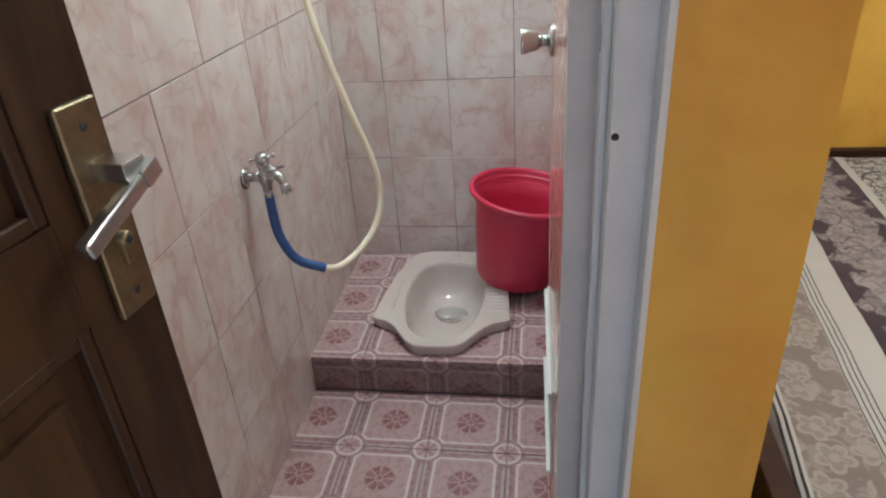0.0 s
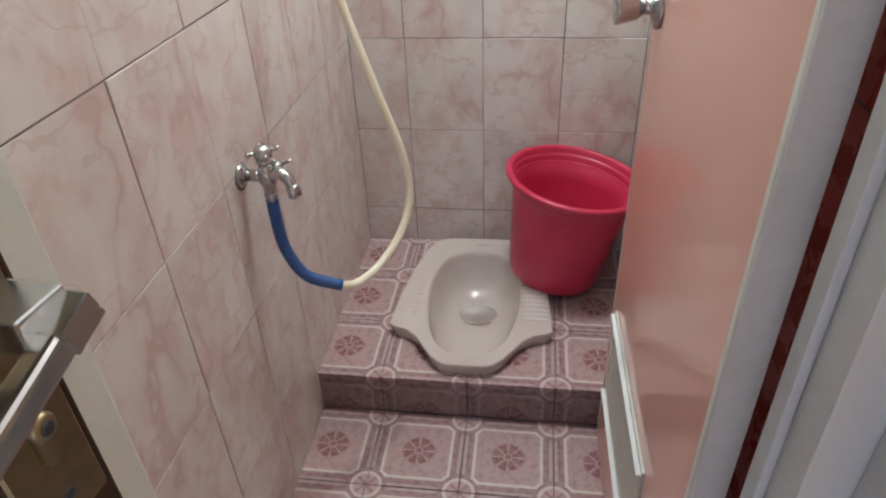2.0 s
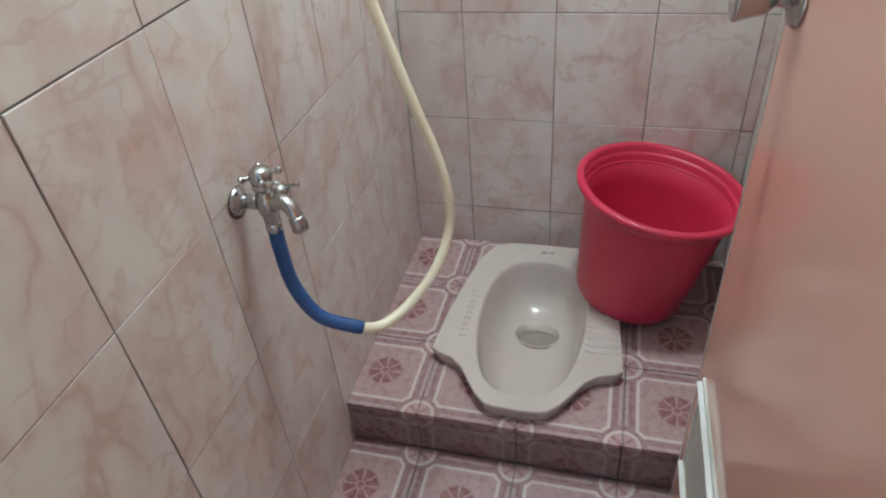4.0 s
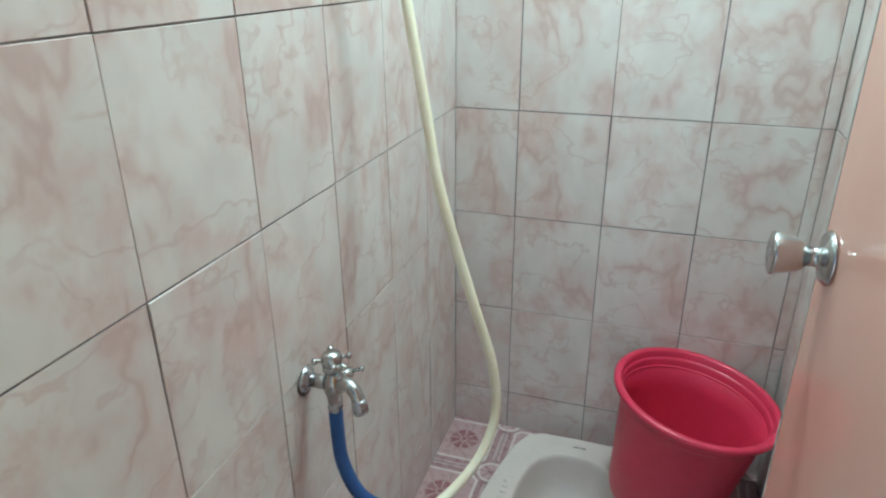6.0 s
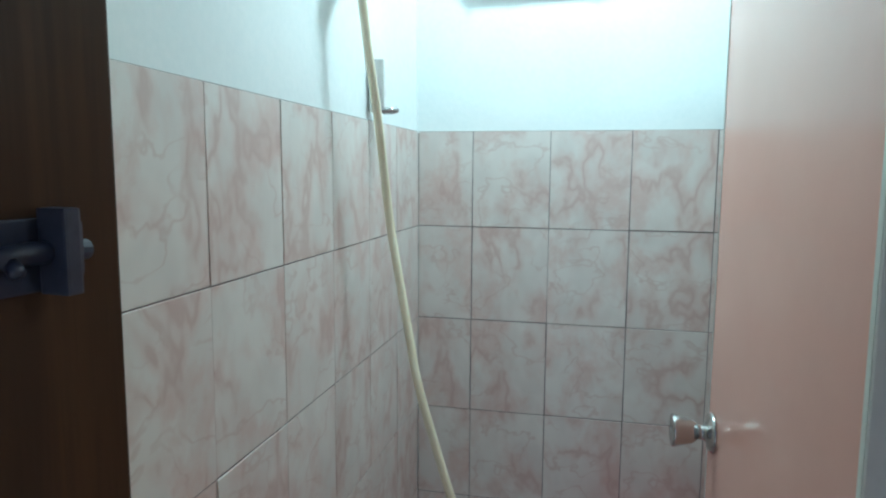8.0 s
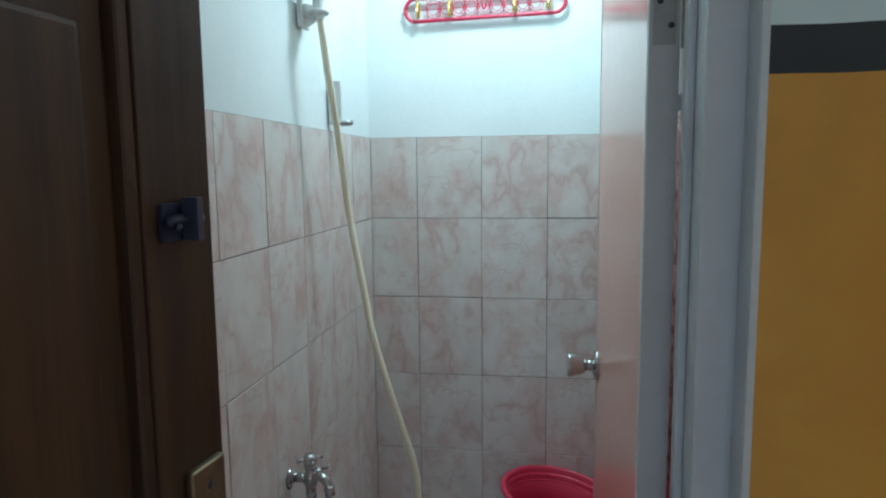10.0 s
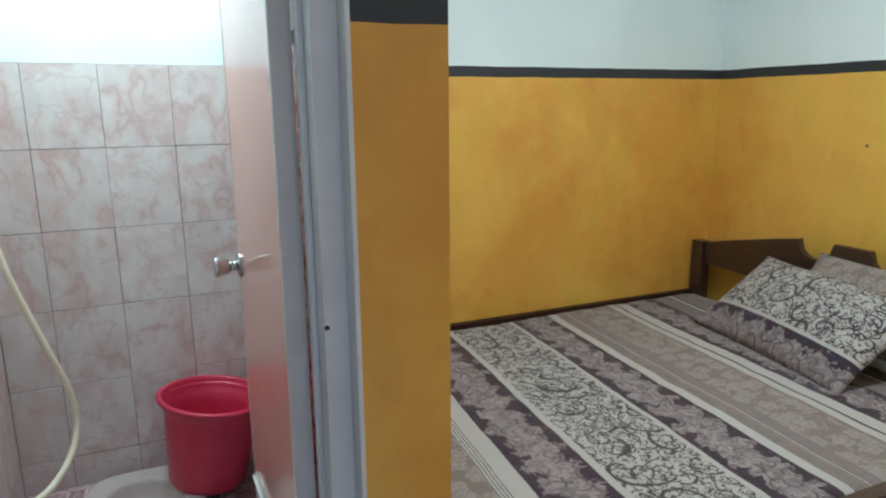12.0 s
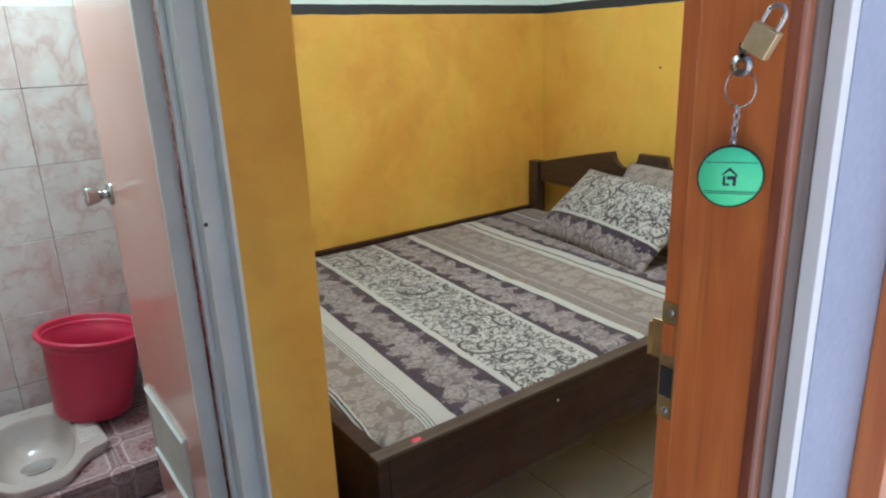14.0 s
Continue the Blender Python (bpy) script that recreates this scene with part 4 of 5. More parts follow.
def shower_set():
    s = thing("shower_hose", pose(0, 0, 0), "yellowed plastic shower hose with a blue sleeve", "hose")
    path = [(0.0465, -0.737, 0.708), (0.0465, -0.738, 0.665), (0.053, -0.740, 0.600), (0.083, -0.738, 0.540), (0.139, -0.720, 0.508)]
    part("blue_sleeve", tube_bm(path, 0.0108, 14, smooth_steps=6), BLUE, s, "blue hose sleeve")
    path2 = [(0.132, -0.724, 0.510), (0.165, -0.700, 0.500), (0.200, -0.650, 0.512), (0.232, -0.595, 0.550), (0.246, -0.560, 0.612), (0.236, -0.553, 0.70), (0.205, -0.553, 0.80), (0.173, -0.550, 0.90), (0.143, -0.545, 1.0),
             (0.120, -0.530, 1.1), (0.098, -0.518, 1.2), (0.078, -0.508, 1.3), (0.070, -0.520, 1.4), (0.066, -0.545, 1.5), (0.060, -0.572, 1.6), (0.052, -0.585, 1.70), (0.046, -0.588, 1.745)]
    part("hose", tube_bm(path2, 0.0082, 12, smooth_steps=5), HOSE, s)
    br = thing("shower_bracket", pose(0.0, -0.575, 1.745), "white plastic wall bracket holding the hand shower", "bracket")
    part("wall_plate", prism_bm([(-0.026, -0.03), (0.026, -0.03), (0.022, 0.034), (-0.022, 0.034)], 0, 0.012, 0.002), WHITE_PL, br, "", pose(0, 0, 0, 90, 0, 90))
    part("wedge", prism_bm([(0.0, 0.030), (0.0, -0.034), (0.018, -0.022), (0.046, -0.007), (0.046, 0.010), (0.018, 0.016)], -0.015, 0.015, 0.003), WHITE_PL, br, "", pose(0, 0, 0, 90, 0, 0))
    part("arm", tube_bm([(0.008, 0, 0.004), (0.028, -0.004, 0.001), (0.040, -0.010, -0.001)], [0.020, 0.0185, 0.0175], 16), WHITE_PL, br)
    part("ring", tube_bm([(0.046 + 0.018 * math.cos(k * math.pi / 12), -0.013 + 0.018 * math.sin(k * math.pi / 12), 0.0) for k in range(24)], 0.006, 8, True), WHITE_PL, br)
    hs = thing("hand_shower", pose(0.046, -0.588, 1.742), "white plastic hand shower hanging in its bracket", "shower head")
    part("handle", tube_bm([(0, 0, -0.014), (0, 0, 0.03), (-0.002, 0.004, 0.12), (0.01, 0.0, 0.18)], [0.0115, 0.0135, 0.0135, 0.012], 14, smooth_steps=3), WHITE_PL, hs)
    part("head", move(lathe_bm([(0, 0.02), (0.02, 0.018), (0.034, 0.006), (0.036, 0.0), (0.033, -0.004), (0, -0.004)], 28), pose(0.034, 0, 0.196, 0, 55 + 90, 0)), WHITE_PL, hs)
    h2 = thing("soap_holder", pose(0.0, -0.385, 1.515), "small white wall clip above the tiles", "wall clip")
    part("backplate", box_bm(0, 0.032, -0.013, 0.013, 0.0, 0.108, 0.004), WHITE_PL, h2)
    part("cradle", tube_bm([(0.020, -0.016, 0.004), (0.044, -0.014, 0.004), (0.054, 0.0, 0.006), (0.044, 0.014, 0.004), (0.020, 0.016, 0.004)], 0.006, 10, smooth_steps=4), STEEL, h2, "grey clip arms")


def hook_rack():
    r = thing("hook_rack", pose(0.3585, -0.001, 1.880, 0, -1.3, 0), "red plastic lattice rack with four brass hooks", "hook rack")
    hw, hh = 0.238, 0.033
    pts = []
    for k in range(25):
        a = -math.pi / 2 + math.pi * k / 24
        pts.append((hw - hh + hh * math.cos(a), -0.008, hh * math.sin(a)))
    for k in range(25):
        a = math.pi / 2 + math.pi * k / 24
        pts.append((-hw + hh + hh * math.cos(a), -0.008, hh * math.sin(a)))
    part("rim", tube_bm(pts, 0.0058, 8, True), RACK_RED, r)
    lat = []
    for i in range(9):
        x = -0.152 + 0.038 * i
        for rad in (0.026, 0.017):
            lat.append(tube_bm([(x + rad * 0.85 * math.cos(a), -0.006, rad * math.sin(a)) for a in (k * math.pi / 10 for k in range(20))], 0.0011, 5, True))
        lat.append(tube_bm([(x - 0.019, -0.006, -0.028), (x - 0.019, -0.006, 0.028)], 0.0012, 5))
    lat.append(tube_bm([(-0.2, -0.006, 0), (0.2, -0.006, 0)], 0.0013, 5))
    part("lattice", merge(*lat), RACK_RED, r)
    for x in (-0.198, -0.102, 0.090, 0.188):
        h = part("hook", tube_bm([(x, -0.010, -0.022), (x, -0.022, -0.026), (x, -0.031, -0.014), (x, -0.026, 0.0), (x, -0.018, 0.02), (x - 0.002, -0.026, 0.05), (x - 0.003, -0.040, 0.066)], 0.0036, 8, smooth_steps=4), GOLD, r, "brass coat hook")
        part("hook_plate", box_bm(x - 0.007, x + 0.007, -0.016, -0.010, -0.024, 0.020, 0.002), GOLD, h)
    part("centre_motif", tube_bm([(-0.006, -0.011, 0.008), (-0.005, -0.012, -0.004), (0, -0.012, -0.010), (0.005, -0.012, -0.004), (0.006, -0.011, 0.008)], 0.003, 8, smooth_steps=3), RACK_RED, r)


def bathroom_lamp():
    l = thing("bathroom_lamp", pose(0.42, -0.36, 2.45), "round glowing ceiling lamp in the bathroom", "ceiling lamp")
    part("base", lathe_bm([(0, 0), (0.06, 0), (0.06, -0.02), (0, -0.02)], 28), WHITE_PL, l)
    part("globe", lathe_bm([(0.0, -0.0205), (0.052, -0.0205), (0.056, -0.035), (0.046, -0.058), (0, -0.068)], 28), GLOW, l)


# ---- dark entrance door ----
def entrance_door():
    d = tagged(new("door_2"), "open dark walnut-stained panelled entrance door", "door", "", "structure")
    L = 0.79
    hinge, free = Vector((0.138, -2.168)), Vector((0.212, -1.421))
    ang = math.degrees(math.atan2(free.y - hinge.y, free.x - hinge.x))
    L = (free - hinge).length
    d.matrix_basis = pose(hinge.x, hinge.y, FLOOR + 0.008, 0, 0, ang)
    # local: x from hinge to free edge, visible face at y = 0, body towards +y
    H, T, ST = 2.04, 0.036, 0.098
    for x0, x1, nm in ((0, ST, "hinge_stile"), (L - ST, L, "lock_stile")):
        part(nm, box_bm(x0, x1, 0, T, 0, H, 0.002), DARKWOOD, d)
    for z0, z1, nm in ((0, 0.20, "bottom_rail"), (0.985, 1.095, "middle_rail"), (H - 0.11, H, "top_rail")):
        part(nm, box_bm(ST, L - ST, 0.0005, T, z0, z1, 0.002), DARKWOOD, d)
    for z0, z1 in ((0.20, 0.985), (1.095, H - 0.11)):
        p = part("panel", merge(box_bm(ST - 0.004, L - ST + 0.004, 0.014, 0.024, z0 - 0.004, z1 + 0.004), box_bm(ST + 0.05, L - ST - 0.05, 0.006, 0.016, z0 + 0.05, min(z1 - 0.05, 1.585), 0.006, 2)), DARKWOOD, d)
        for a, b in (((ST, ST + 0.016), (z0, z1)), ((L - ST - 0.016, L - ST), (z0, z1))):
            part("moulding", box_bm(*a, 0.002, 0.016, *b, 0.005, 3), DARKWOOD, p)
        for b in ((z0, z0 + 0.016), (z1 - 0.016, z1)):
            part("moulding", box_bm(ST + 0.016, L - ST - 0.016, 0.002, 0.016, *b, 0.005, 3), DARKWOOD, p)
    zc = 1.0 - FLOOR
    hs = part("handle_plate", box_bm(L - 0.064, L - 0.010, -0.009, 0.0002, zc - 0.112, zc + 0.108, 0.0065, 3), BRASS, d, "tarnished brass handle plate")
    part("neck", box_bm(L - 0.046, L - 0.014, -0.046, -0.008, zc + 0.033, zc + 0.052, 0.002), SATIN, hs, "square steel neck")
    lever = part("lever", merge(box_bm(-0.118, 0.0, -0.0075, 0.0075, -0.009, 0.009, 0.0068, 5), box_bm(-0.024, 0.001, -0.0085, 0.0085, -0.0085, 0.0095, 0.001)), SATIN, hs, "chrome lever handle")
    lever.matrix_basis = pose(L - 0.012, -0.050, zc + 0.040, 0, -18.5, 0)
    part("cylinder", merge(move(lathe_bm([(0, 0.012), (0.007, 0.012), (0.0085, 0.010), (0.0085, 0)], 18), pose(L - 0.037, -0.008, zc - 0.030, 90, 0, 0)), box_bm(L - 0.042, L - 0.032, -0.016, -0.008, zc - 0.058, zc - 0.034, 0.003)), BRASS, hs, "brass lock cylinder")
    part("keyhole", move(lathe_bm([(0, 0.0006), (0.0045, 0.0006), (0.0045, 0)], 12), pose(L - 0.037, -0.0202, zc - 0.030, 90, 0, 0)), BLACK, hs)
    for dz in (0.085, -0.090):
        part("screw_hole", move(lathe_bm([(0, 0.0005), (0.0042, 0.0005), (0.0046, 0)], 12), pose(L - 0.036, -0.009, zc + dz, 90, 0, 0)), BLACK, hs)
    # small bolt taped over with navy tape: plate, rod and raised keeper
    zb = 1.347 - FLOOR
    bolt = part("bolt_plate", box_bm(L - 0.079, L - 0.048, -0.004, -0.0002, zb - 0.018, zb + 0.016, 0.001), NAVY, d, "navy taped bolt plate")
    part("bolt_rod", tube_bm([(L - 0.080, -0.009, zb), (L - 0.060, -0.009, zb + 0.001), (L - 0.030, -0.009, zb)], [0.0050, 0.0055, 0.005], 12), NAVY, bolt)
    part("bolt_knob", tube_bm([(L - 0.072, -0.012, zb - 0.002), (L - 0.073, -0.017, zb - 0.006), (L - 0.073, -0.018, zb - 0.007)], [0.0035, 0.0038, 0.002], 10), NAVY, bolt)
    part("bolt_keeper", merge(box_bm(L - 0.052, L - 0.043, -0.021, -0.004, zb - 0.019, zb + 0.021, 0.0015), box_bm(L - 0.043, L - 0.036, -0.015, -0.0002, zb - 0.012, zb + 0.015, 0.003)), KEEPER, bolt, "worn dark bolt keeper")


# ---- entrance frame ----
def entrance_frame():
    f = setting("trim_entrance_frame", merge(
        box_bm(0.920, 0.9835, -2.290, -2.1935, FLOOR, 2.08, 0.004, 2),
        box_bm(0.930, 0.9835, -2.1935, -2.170, FLOOR, 2.08, 0.002)), ORANGEWOOD, "orange varnished teak entrance frame")
    part("edge_bead", box_bm(0.916, 0.930, -2.2905, -2.277, FLOOR, 2.08, 0.005, 3), WINEWOOD, f, "dark red worn edge bead")
    part("outer_face", box_bm(0.931, 0.9528, -2.2930, -2.2902, FLOOR, 2.08), WEATHERED, f, "weathered grey-brown outer face")
    sp = part("strike_plate", box_bm(0.9285, 0.9302, -2.1925, -2.1695, 0.928, 1.064, 0.0006), STRIKE, f, "tarnished brass strike plate")
    part("latch_hole", box_bm(0.9278, 0.9290, -2.188, -2.170, 1.005, 1.040), ORANGEWOOD, sp)
    part("bolt_hole", box_bm(0.9278, 0.9288, -2.187, -2.172, 0.955, 0.990), BLACK, sp)
    part("lip", merge(box_bm(0.9265, 0.9285, -2.172, -2.159, 0.998, 1.042, 0.0006), box_bm(0.9205, 0.9285, -2.161, -2.159, 1.001, 1.039, 0.0006)), STRIKE, sp)
    for z in (1.053, 0.938):
        part("screw", move(lathe_bm([(0, 0.0008), (0.0035, 0.0008), (0.004, 0)], 10), pose(0.9285, -2.180, z, 0, -90, 0)), STEEL, sp)
    setting("trim_entrance_frame_left", box_bm(0.062, 0.112, -2.290, -2.155, FLOOR, 2.08, 0.003), ORANGEWOOD, "orange varnished teak entrance frame")
    setting("trim_entrance_head", box_bm(0.112, 0.920, -2.290, -2.155, 2.03, 2.08, 0.003), ORANGEWOOD, "orange varnished teak door head")
    w = tagged(new("window_1"), "orange varnished window post on the outer wall", "window", "", "structure")
    part("window_frame", box_bm(1.095, 1.165, ENTRY_OUT - 0.03, ENTRY_OUT + 0.0015, 0.55, 2.05, 0.004), ORANGEWOOD, w)


def key_set():
    X = 0.903
    hs = thing("hasp", pose(0.92, -2.262, 1.375), "steel hasp staple on the entrance frame", "hasp")
    part("plate", box_bm(-0.003, 0.0002, -0.016, 0.022, -0.014, 0.016, 0.001), STEEL, hs)
    part("staple", tube_bm([(-0.002, -0.008, -0.003), (-0.014, -0.008, -0.004), (-0.018, -0.002, -0.004), (-0.014, 0.004, -0.004), (-0.002, 0.004, -0.003)], 0.0025, 8, smooth_steps=4), STEEL, hs)
    p = thing("padlock", pose(X, -2.264, 1.324, 28, 0, 0) @ Matrix.Scale(0.72, 4), "small brass padlock hanging from the hasp", "padlock")
    part("body", box_bm(-0.0065, 0.0065, -0.0165, 0.0165, -0.016, 0.016, 0.0025, 3), PALE_BRASS, p)
    part("shackle", tube_bm([(0, -0.010, 0.014), (0, -0.010, 0.032), (0, -0.004, 0.040), (0, 0.004, 0.040), (0, 0.010, 0.032), (0, 0.010, 0.014)], 0.0027, 8, smooth_steps=4), STEEL, p)
    k = thing("key_ring", pose(X - 0.002, -2.250, 1.305), "steel key and ring with chain", "key ring")
    part("key_head", move(lathe_bm([(0.0035, -0.001), (0.0095, -0.001), (0.0095, 0.001), (0.0035, 0.001), (0.0035, -0.001)], 24), pose(0, 0, 0, 0, 90, 0)), STEEL, k)
    part("key_blade", box_bm(-0.001, 0.001, -0.003, 0.003, 0.006, 0.018), STEEL, k)
    part("ring", tube_bm([(0.001 + 0.003 * math.cos(a), 0.0155 * math.cos(a), -0.019 + 0.0155 * math.sin(a)) for a in (i * math.pi / 18 for i in range(36))], 0.0009, 6, True), STEEL, k)
    for i in range(6):
        rot = pose(0, 0.0003 * i, -0.0365 - 0.0052 * i, 0, 0, 90 * (i % 2))
        part("chain_link", move(tube_bm([(0.0022 * math.cos(a), 0, 0.0038 * math.sin(a)) for a in (j * math.pi / 6 for j in range(12))], 0.0009, 5, True), rot), STEEL, k)
    f = thing("key_fob", pose(X - 0.004, -2.250, 1.2115, 0, 0, -56) @ Matrix.Scale(0.88, 4), "round mint-green key fob with black rim", "key fob")
    # the disc faces the doorway
    part("rim", move(lathe_bm([(0, -0.004), (0.0300, -0.004), (0.0310, -0.002), (0.0310, 0.002), (0.0303, 0.0042), (0.0295, 0.0042), (0.0295, 0.003), (0, 0.003)], 48), pose(0, 0, 0, 90, 0, 0)), BLACK, f)
    part("disc", move(lathe_bm([(0, 0.0038), (0.0290, 0.0038), (0.0294, 0.003)], 48), pose(0, 0, 0, 90, 0, 0)), GREEN, f, "mint-green insert")
    logo = []
    logo.append(prism_bm([(-0.0085, 0.002), (-0.001, 0.0095), (0.0075, 0.001), (0.0055, 0.001), (-0.001, 0.0065), (-0.0065, 0.002)], 0.0040, 0.0044))
    logo.append(prism_bm([(-0.0065, -0.0085), (-0.0005, -0.0085), (-0.0005, -0.0065), (-0.0045, -0.0065), (-0.0045, 0.001), (-0.0065, 0.001)], 0.0040, 0.0044))
    logo.append(prism_bm([(0.0025, -0.0085), (0.0055, -0.0085), (0.0055, 0.001), (-0.003, 0.001), (-0.003, -0.0025), (0.0025, -0.0025)], 0.0040, 0.0044))
    part("house_mark", move(merge(*logo), pose(0, 0, 0, 90, 0, 0)), NAVY, f, "dark house symbol")
    for z, w in ((0.0145, 0.024), (-0.0145, 0.024), (-0.0165, 0.0225)):
        part("printed_line", box_bm(-w, w, -0.0042, -0.0037, z - 0.0003, z + 0.0003), NAVY, f)
    part("eyelet", tube_bm([(0, 0, 0.031), (0, 0, 0.0375)], 0.003, 8), STEEL, f)


# ---- bed ----
def bed():
    b = thing("bed", pose(0, 0, FLOOR), "dark varnished wooden double bed with carved headboard", "bed")
    Z = -FLOOR
    x0, x1, y0, y1 = 0.985, 3.117, -1.400, 0.312
    RAIL = 0.43          # top of the near rail
    rail = part("side_rail", box_bm(x0 + 0.03, x1 - 0.05, y0, y0 + 0.032, 0.205 + Z, RAIL - 0.010 + Z, 0.003), BEDWOOD, b)
    part("rail_cap", box_bm(x0 - 0.004, x1 - 0.05, y0 - 0.006, y0 + 0.034, RAIL - 0.0098 + Z, RAIL + Z, 0.003), CAPWOOD, rail, "lighter brown top edge")
    part("paint_spot", move(lathe_bm([(0, 0.001), (0.012, 0.001), (0.014, 0)], 14), pose(1.100, y0 + 0.012, RAIL + Z) @ Matrix.Diagonal((1, 0.6, 1, 1))), RED, rail, "spilt red wax spot")
    part("nail", move(lathe_bm([(0, 0.001), (0.0035, 0.001), (0.004, 0)], 8), pose(1.565, y0 - 0.0005, 0.372 + Z, 90, 0, 0)), WHITE_PL, rail)
    rail2 = part("side_rail", box_bm(x0 + 0.03, x1 - 0.05, y1 - 0.032, y1, 0.205 + Z, 0.40 + Z, 0.003), BEDWOOD, b)
    fb = part("foot_board", box_bm(x0, x0 + 0.03, y0 + 0.001, y1 - 0.001, 0.10 + Z, RAIL - 0.010 + Z, 0.004), BEDWOOD, b)
    part("foot_cap", box_bm(x0 - 0.006, x0 + 0.034, y0 + 0.034, y1, RAIL - 0.0097 + Z, RAIL + Z, 0.003), BEDWOOD, fb)
    for y in (y0 + 0.004, y1 - 0.064):
        part("leg", box_bm(x0 + 0.0305, x0 + 0.09, y + 0.032 * (y < 0), y + 0.06, 0.0, 0.39 + Z, 0.004), BEDWOOD, b)
    part("slat_deck", box_bm(x0 + 0.031, x1 - 0.052, y0 + 0.033, y1 - 0.033, 0.215 + Z, 0.235 + Z), BEDWOOD, b)
    # headboard: two posts and a board with three scallops on its upper edge
    for y in (y1 - 0.075, y0 + 0.0):
        part("post", box_bm(x1 - 0.07, x1 - 0.005, y, y + 0.07, 0.0, 0.667 + Z, 0.006, 3), HEADWOOD, b)
    ya, yb = y0 + 0.072, y1 - 0.077
    mid = (ya + yb) / 2
    top = []

    def crest(y):
        u = abs(y - mid) / ((yb - ya) / 2)
        z = 0.782 - 0.117 * max(0.0, (u - 0.28) / 0.72) ** 1.1
        for c in (mid - 0.164, mid + 0.164):
            if abs(y - c) < 0.081:
                z = min(z, 0.779 - 0.078 * math.sqrt(max(0.0, 1 - ((y - c) / 0.081) ** 2)) ** 0.9)
        return z
    n = 120
    outline = [(ya, 0.55)] + [(ya + (yb - ya) * i / n, crest(ya + (yb - ya) * i / n)) for i in range(n + 1)] + [(yb, 0.55)]
    bm = bmesh.new()
    low = [bm.verts.new((x1 - 0.05, y, z + Z)) for y, z in outline]
    f0 = bm.faces.new(low)
    up = bmesh.ops.extrude_face_region(bm, geom=[f0])
    bmesh.ops.translate(bm, vec=(0.03, 0, 0), verts=[v for v in up["geom"] if isinstance(v, bmesh.types.BMVert)])
    bmesh.ops.recalc_face_normals(bm, faces=bm.faces)
    part("head_board", bm, HEADWOOD, b)
    part("head_rail", box_bm(x1 - 0.048, x1 - 0.02, ya, yb, 0.20 + Z, 0.36 + Z, 0.003), HEADWOOD, b)

    # mattress under a fitted sheet
    mx0, mx1, my0, my1, mz0, mz1 = x0 + 0.033, x1 - 0.075, y0 + 0.034, y1 - 0.036, 0.236, 0.412
    nx, ny = 150, 110
    bm = bmesh.new()

    def top_z(u, v):
        x, y = mx0 + (mx1 - mx0) * u, my0 + (my1 - my0) * v
        e = min(u * (mx1 - mx0), (1 - u) * (mx1 - mx0), v * (my1 - my0), (1 - v) * (my1 - my0))
        r = 0.045
        drop = 0.032 * (1 - math.sqrt(max(0.0, 1 - (1 - min(e / r, 1.0)) ** 2)))
        fold = 0.006 * math.exp(-e / 0.12) * noise.noise((x * 14 + y * 6, y * 12 - x * 5, 9))
        wob = fold + 0.006 * noise.noise((x * 2.2, y * 2.2, 0)) + 0.0025 * noise.noise((x * 8, y * 7, 3)) + 0.002 * noise.noise((x * 3 + y * 16, y * 3, 5))
        near = math.hypot(x - mx0, y - my0)
        pull = 0.007 * math.exp(-(near / 0.22) ** 2) * math.sin(math.atan2(y - my0 + 0.03, x - mx0 + 0.03) * 15 + 2 * noise.noise((x * 9, y * 9, 1)))
        return mz1 - drop + wob + pull - 0.02 * v - 0.012 * math.exp(-(near / 0.13) ** 2)
    def plan(u, v):
        """Place on the mattress, with its foot corner drawn in by the fitted sheet."""
        x, y = mx0 + (mx1 - mx0) * u, my0 + (my1 - my0) * v
        rc = 0.12
        p, q = (mx0 + rc - x) / rc, (my0 + rc - y) / rc
        if p > 0 and q > 0:
            x, y = mx0 + rc * (1 - p * math.sqrt(1 - q * q / 2)), my0 + rc * (1 - q * math.sqrt(1 - p * p / 2))
        return x, y
    grid = [[bm.verts.new((*plan(i / nx, j / ny), top_z(i / nx, j / ny))) for j in range(ny + 1)] for i in range(nx + 1)]
    for i in range(nx):
        for j in range(ny):
            bm.faces.new((grid[i][j], grid[i + 1][j], grid[i + 1][j + 1], grid[i][j + 1]))
    border = [grid[i][0] for i in range(nx + 1)] + [grid[nx][j] for j in range(1, ny + 1)] + [grid[i][ny] for i in range(nx - 1, -1, -1)] + [grid[0][j] for j in range(ny - 1, 0, -1)]
    lowb = [bm.verts.new((v.co.x, v.co.y, mz0)) for v in border]
    for k in range(len(border)):
        j = (k + 1) % len(border)
        bm.faces.new((border[j], border[k], lowb[k], lowb[j]))
    bm.faces.new(lowb)
    for f in bm.faces:
        f.smooth = True
    bmesh.ops.recalc_face_normals(bm, faces=bm.faces)
    mt = thing("mattress", Matrix(), "mattress in a purple and cream striped paisley sheet", "mattress")
    smooth(part("fitted_sheet", bm, SHEET, mt))
    part("core", box_bm(mx0 + 0.01, mx1 - 0.01, my0 + 0.01, my1 - 0.01, mz0 + 0.002, mz1 - 0.06, 0.01), WHITE_PL, mt)


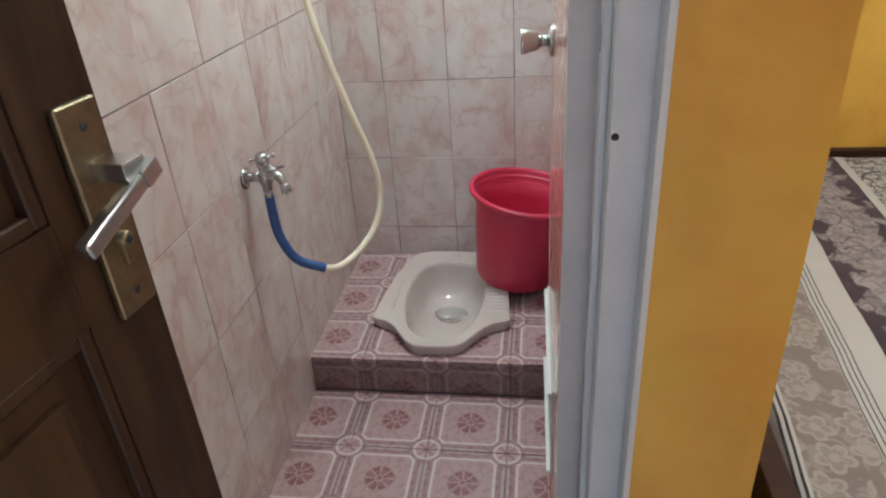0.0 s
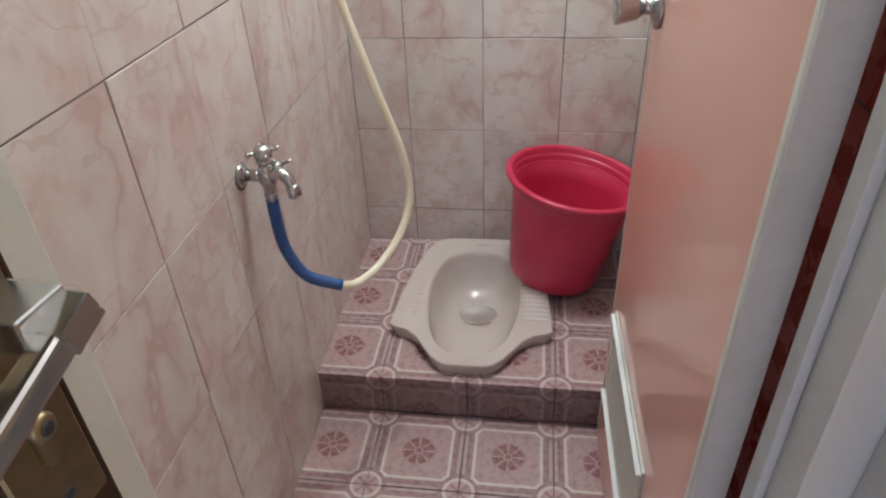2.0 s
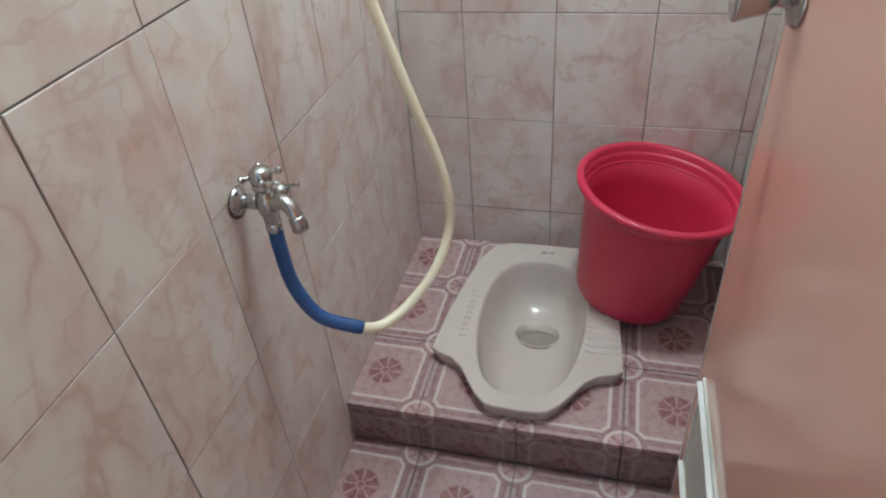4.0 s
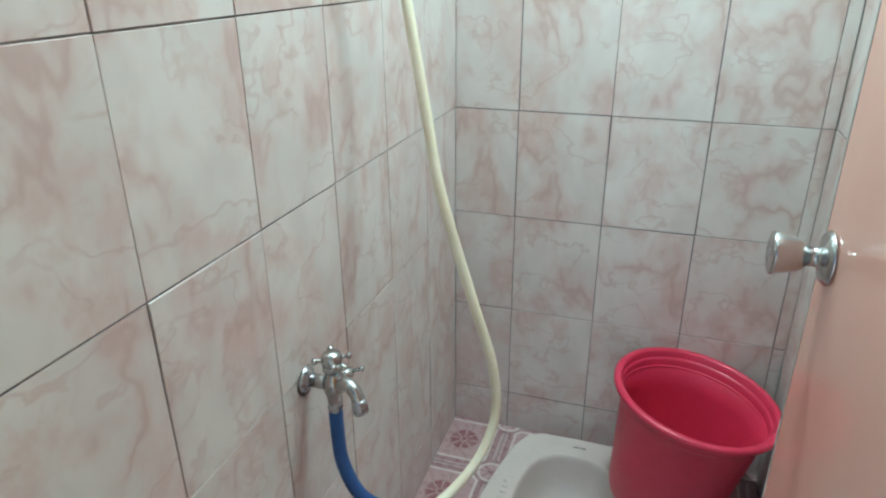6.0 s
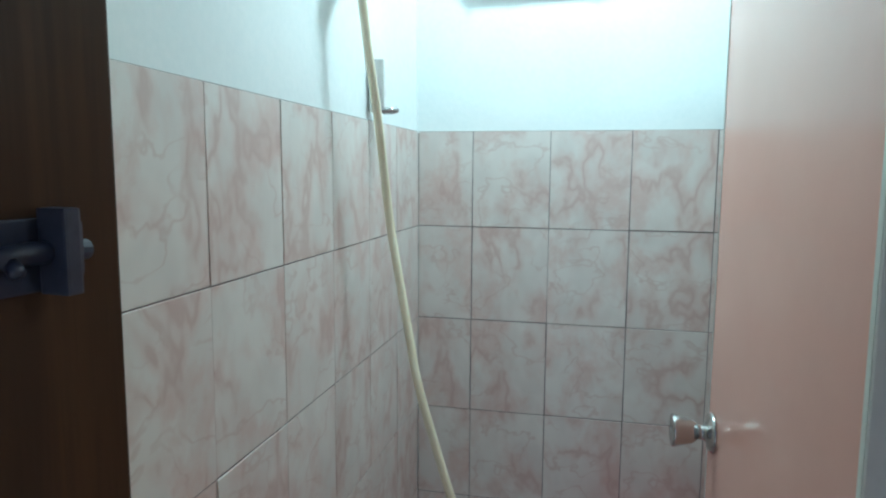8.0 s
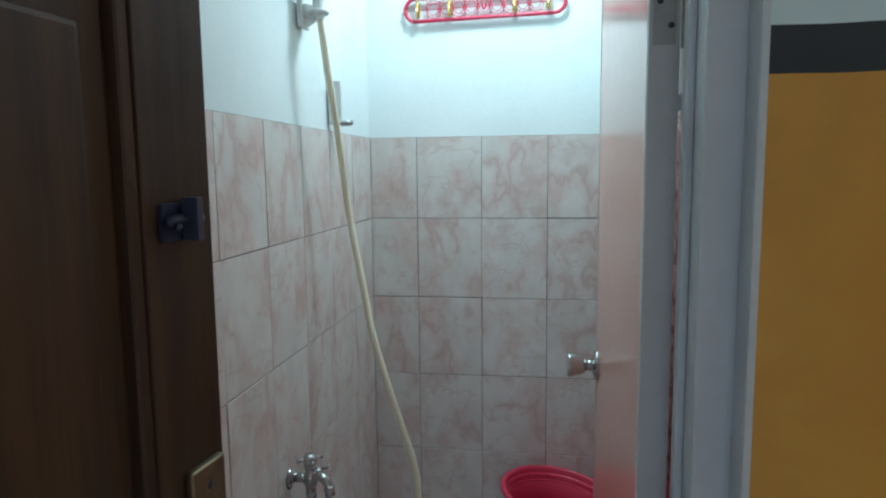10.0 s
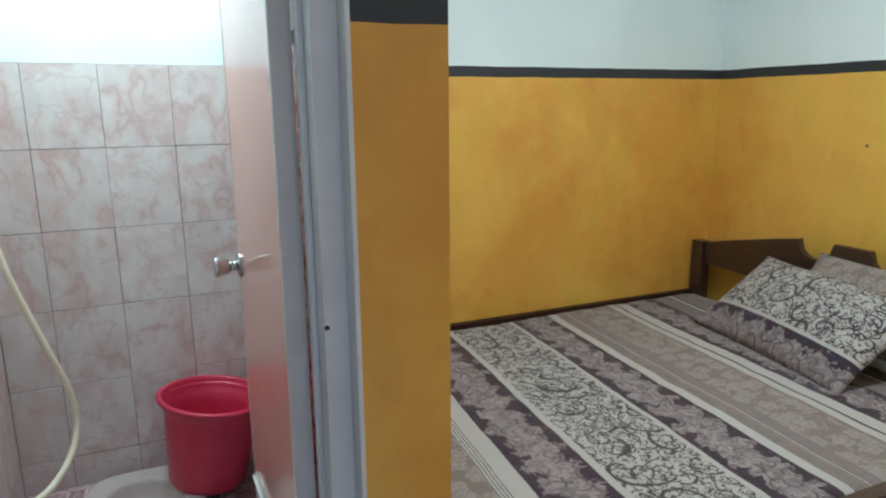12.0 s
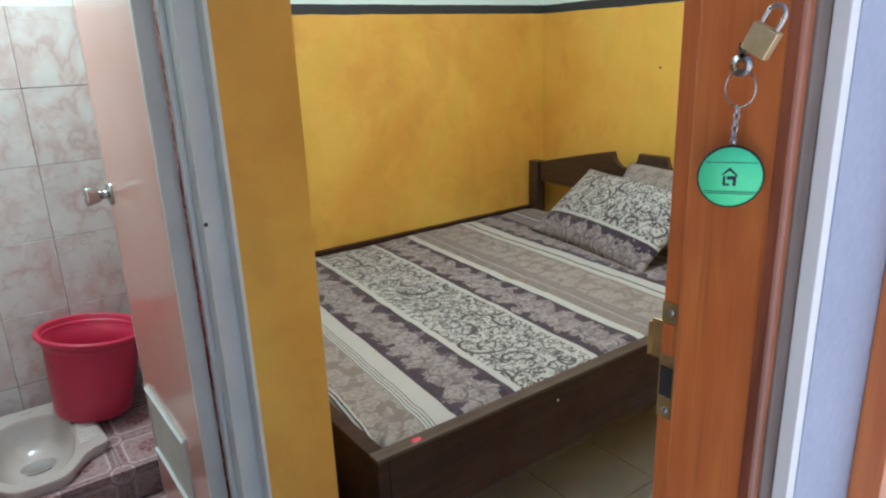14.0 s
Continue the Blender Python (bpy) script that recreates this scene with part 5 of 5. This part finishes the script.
def pillow(name, m, material, label, sx, sy, thick, seed):
    """A soft cushion with pinched corners and a stitched flange; local x along its length."""
    bm = bmesh.new()
    nx, ny = 40, 28
    sides = []
    for s in (1, -1):
        g = []
        for i in range(nx + 1):
            row = []
            for j in range(ny + 1):
                u, v = 2 * i / nx - 1, 2 * j / ny - 1
                pin = 1 - 0.05 * (1 - u * u) * (abs(v) ** 3)
                pin2 = 1 - 0.06 * (1 - v * v) * (abs(u) ** 3)
                prof = (max(0.0, 1 - abs(u) ** 2.2) ** 0.62) * (max(0.0, 1 - abs(v) ** 2.2) ** 0.62)
                z = s * thick * (0.92 * prof + 0.02) * (1 + 0.10 * noise.noise((u * 1.7 + seed, v * 1.7, s)))
                z += 0.004 * noise.noise((u * 6 + seed, v * 5, s * 2))
                if abs(u) == 1 or abs(v) == 1:
                    z = 0.0
                row.append(bm.verts.new((u * sx / 2 * pin2, v * sy / 2 * pin, z)))
            g.append(row)
        sides.append(g)
    for g, flip in ((sides[0], False), (sides[1], True)):
        for i in range(nx):
            for j in range(ny):
                q = (g[i][j], g[i + 1][j], g[i + 1][j + 1], g[i][j + 1])
                bm.faces.new(q[::-1] if flip else q)
    bmesh.ops.remove_doubles(bm, verts=bm.verts, dist=1e-5)
    bmesh.ops.recalc_face_normals(bm, faces=bm.faces)
    ob = smooth(part(name, bm, material))
    ob.matrix_basis = m
    return tagged(ob, label, "pillow", "pillows on the bed")


def bed_lamp():
    l = thing("bedroom_lamp", pose(1.9, -1.15, TOP), "white fluorescent tube lamp on the ceiling", "ceiling lamp")
    part("housing", box_bm(-0.5, 0.5, -0.03, 0.03, -0.035, 0.0, 0.004), WHITE_PL, l)
    part("tube", move(lathe_bm([(0, -0.45), (0.013, -0.45), (0.013, 0.45), (0, 0.45)], 16), pose(0, 0, -0.052, 0, 90, 0)), GLOW, l)


def wall_smudges():
    for y, z, rad in ((-0.486, 1.192, 0.006),):
        # nail head added in place of a filled hole's orange-brown smudge
        n = thing("nail", pose(EAST, y, z, 0, -90, 0), "nail head standing in for a brown smudge on the yellow wall", "nail")
        part("head", lathe_bm([(0, 0.012), (rad * 0.8, 0.011), (rad, 0.009), (rad, 0.007), (0.0018, 0.006), (0.0018, -0.004)], 12), RUST, n)


bathroom_door()
entrance_door()
entrance_frame()
bed()
pillow("pillow", pose(2.765, -0.565, 0.540, 38, 0, -101), CASE, "plump pillow in a cream and plum paisley case", 0.84, 0.46, 0.085, 1.0)
pillow("pillow", pose(2.905, -0.75, 0.588, 46, 0, -95), CASE_PALE, "flat pillow in a pale taupe floral case", 0.71, 0.41, 0.068, 5.0)
squat_pan()
bucket()
tap()
shower_set()
hook_rack()
bathroom_lamp()
bed_lamp()
key_set()
wall_smudges()
lay_room_tiles()
lay_wall_tiles()
lay_floor_tiles()
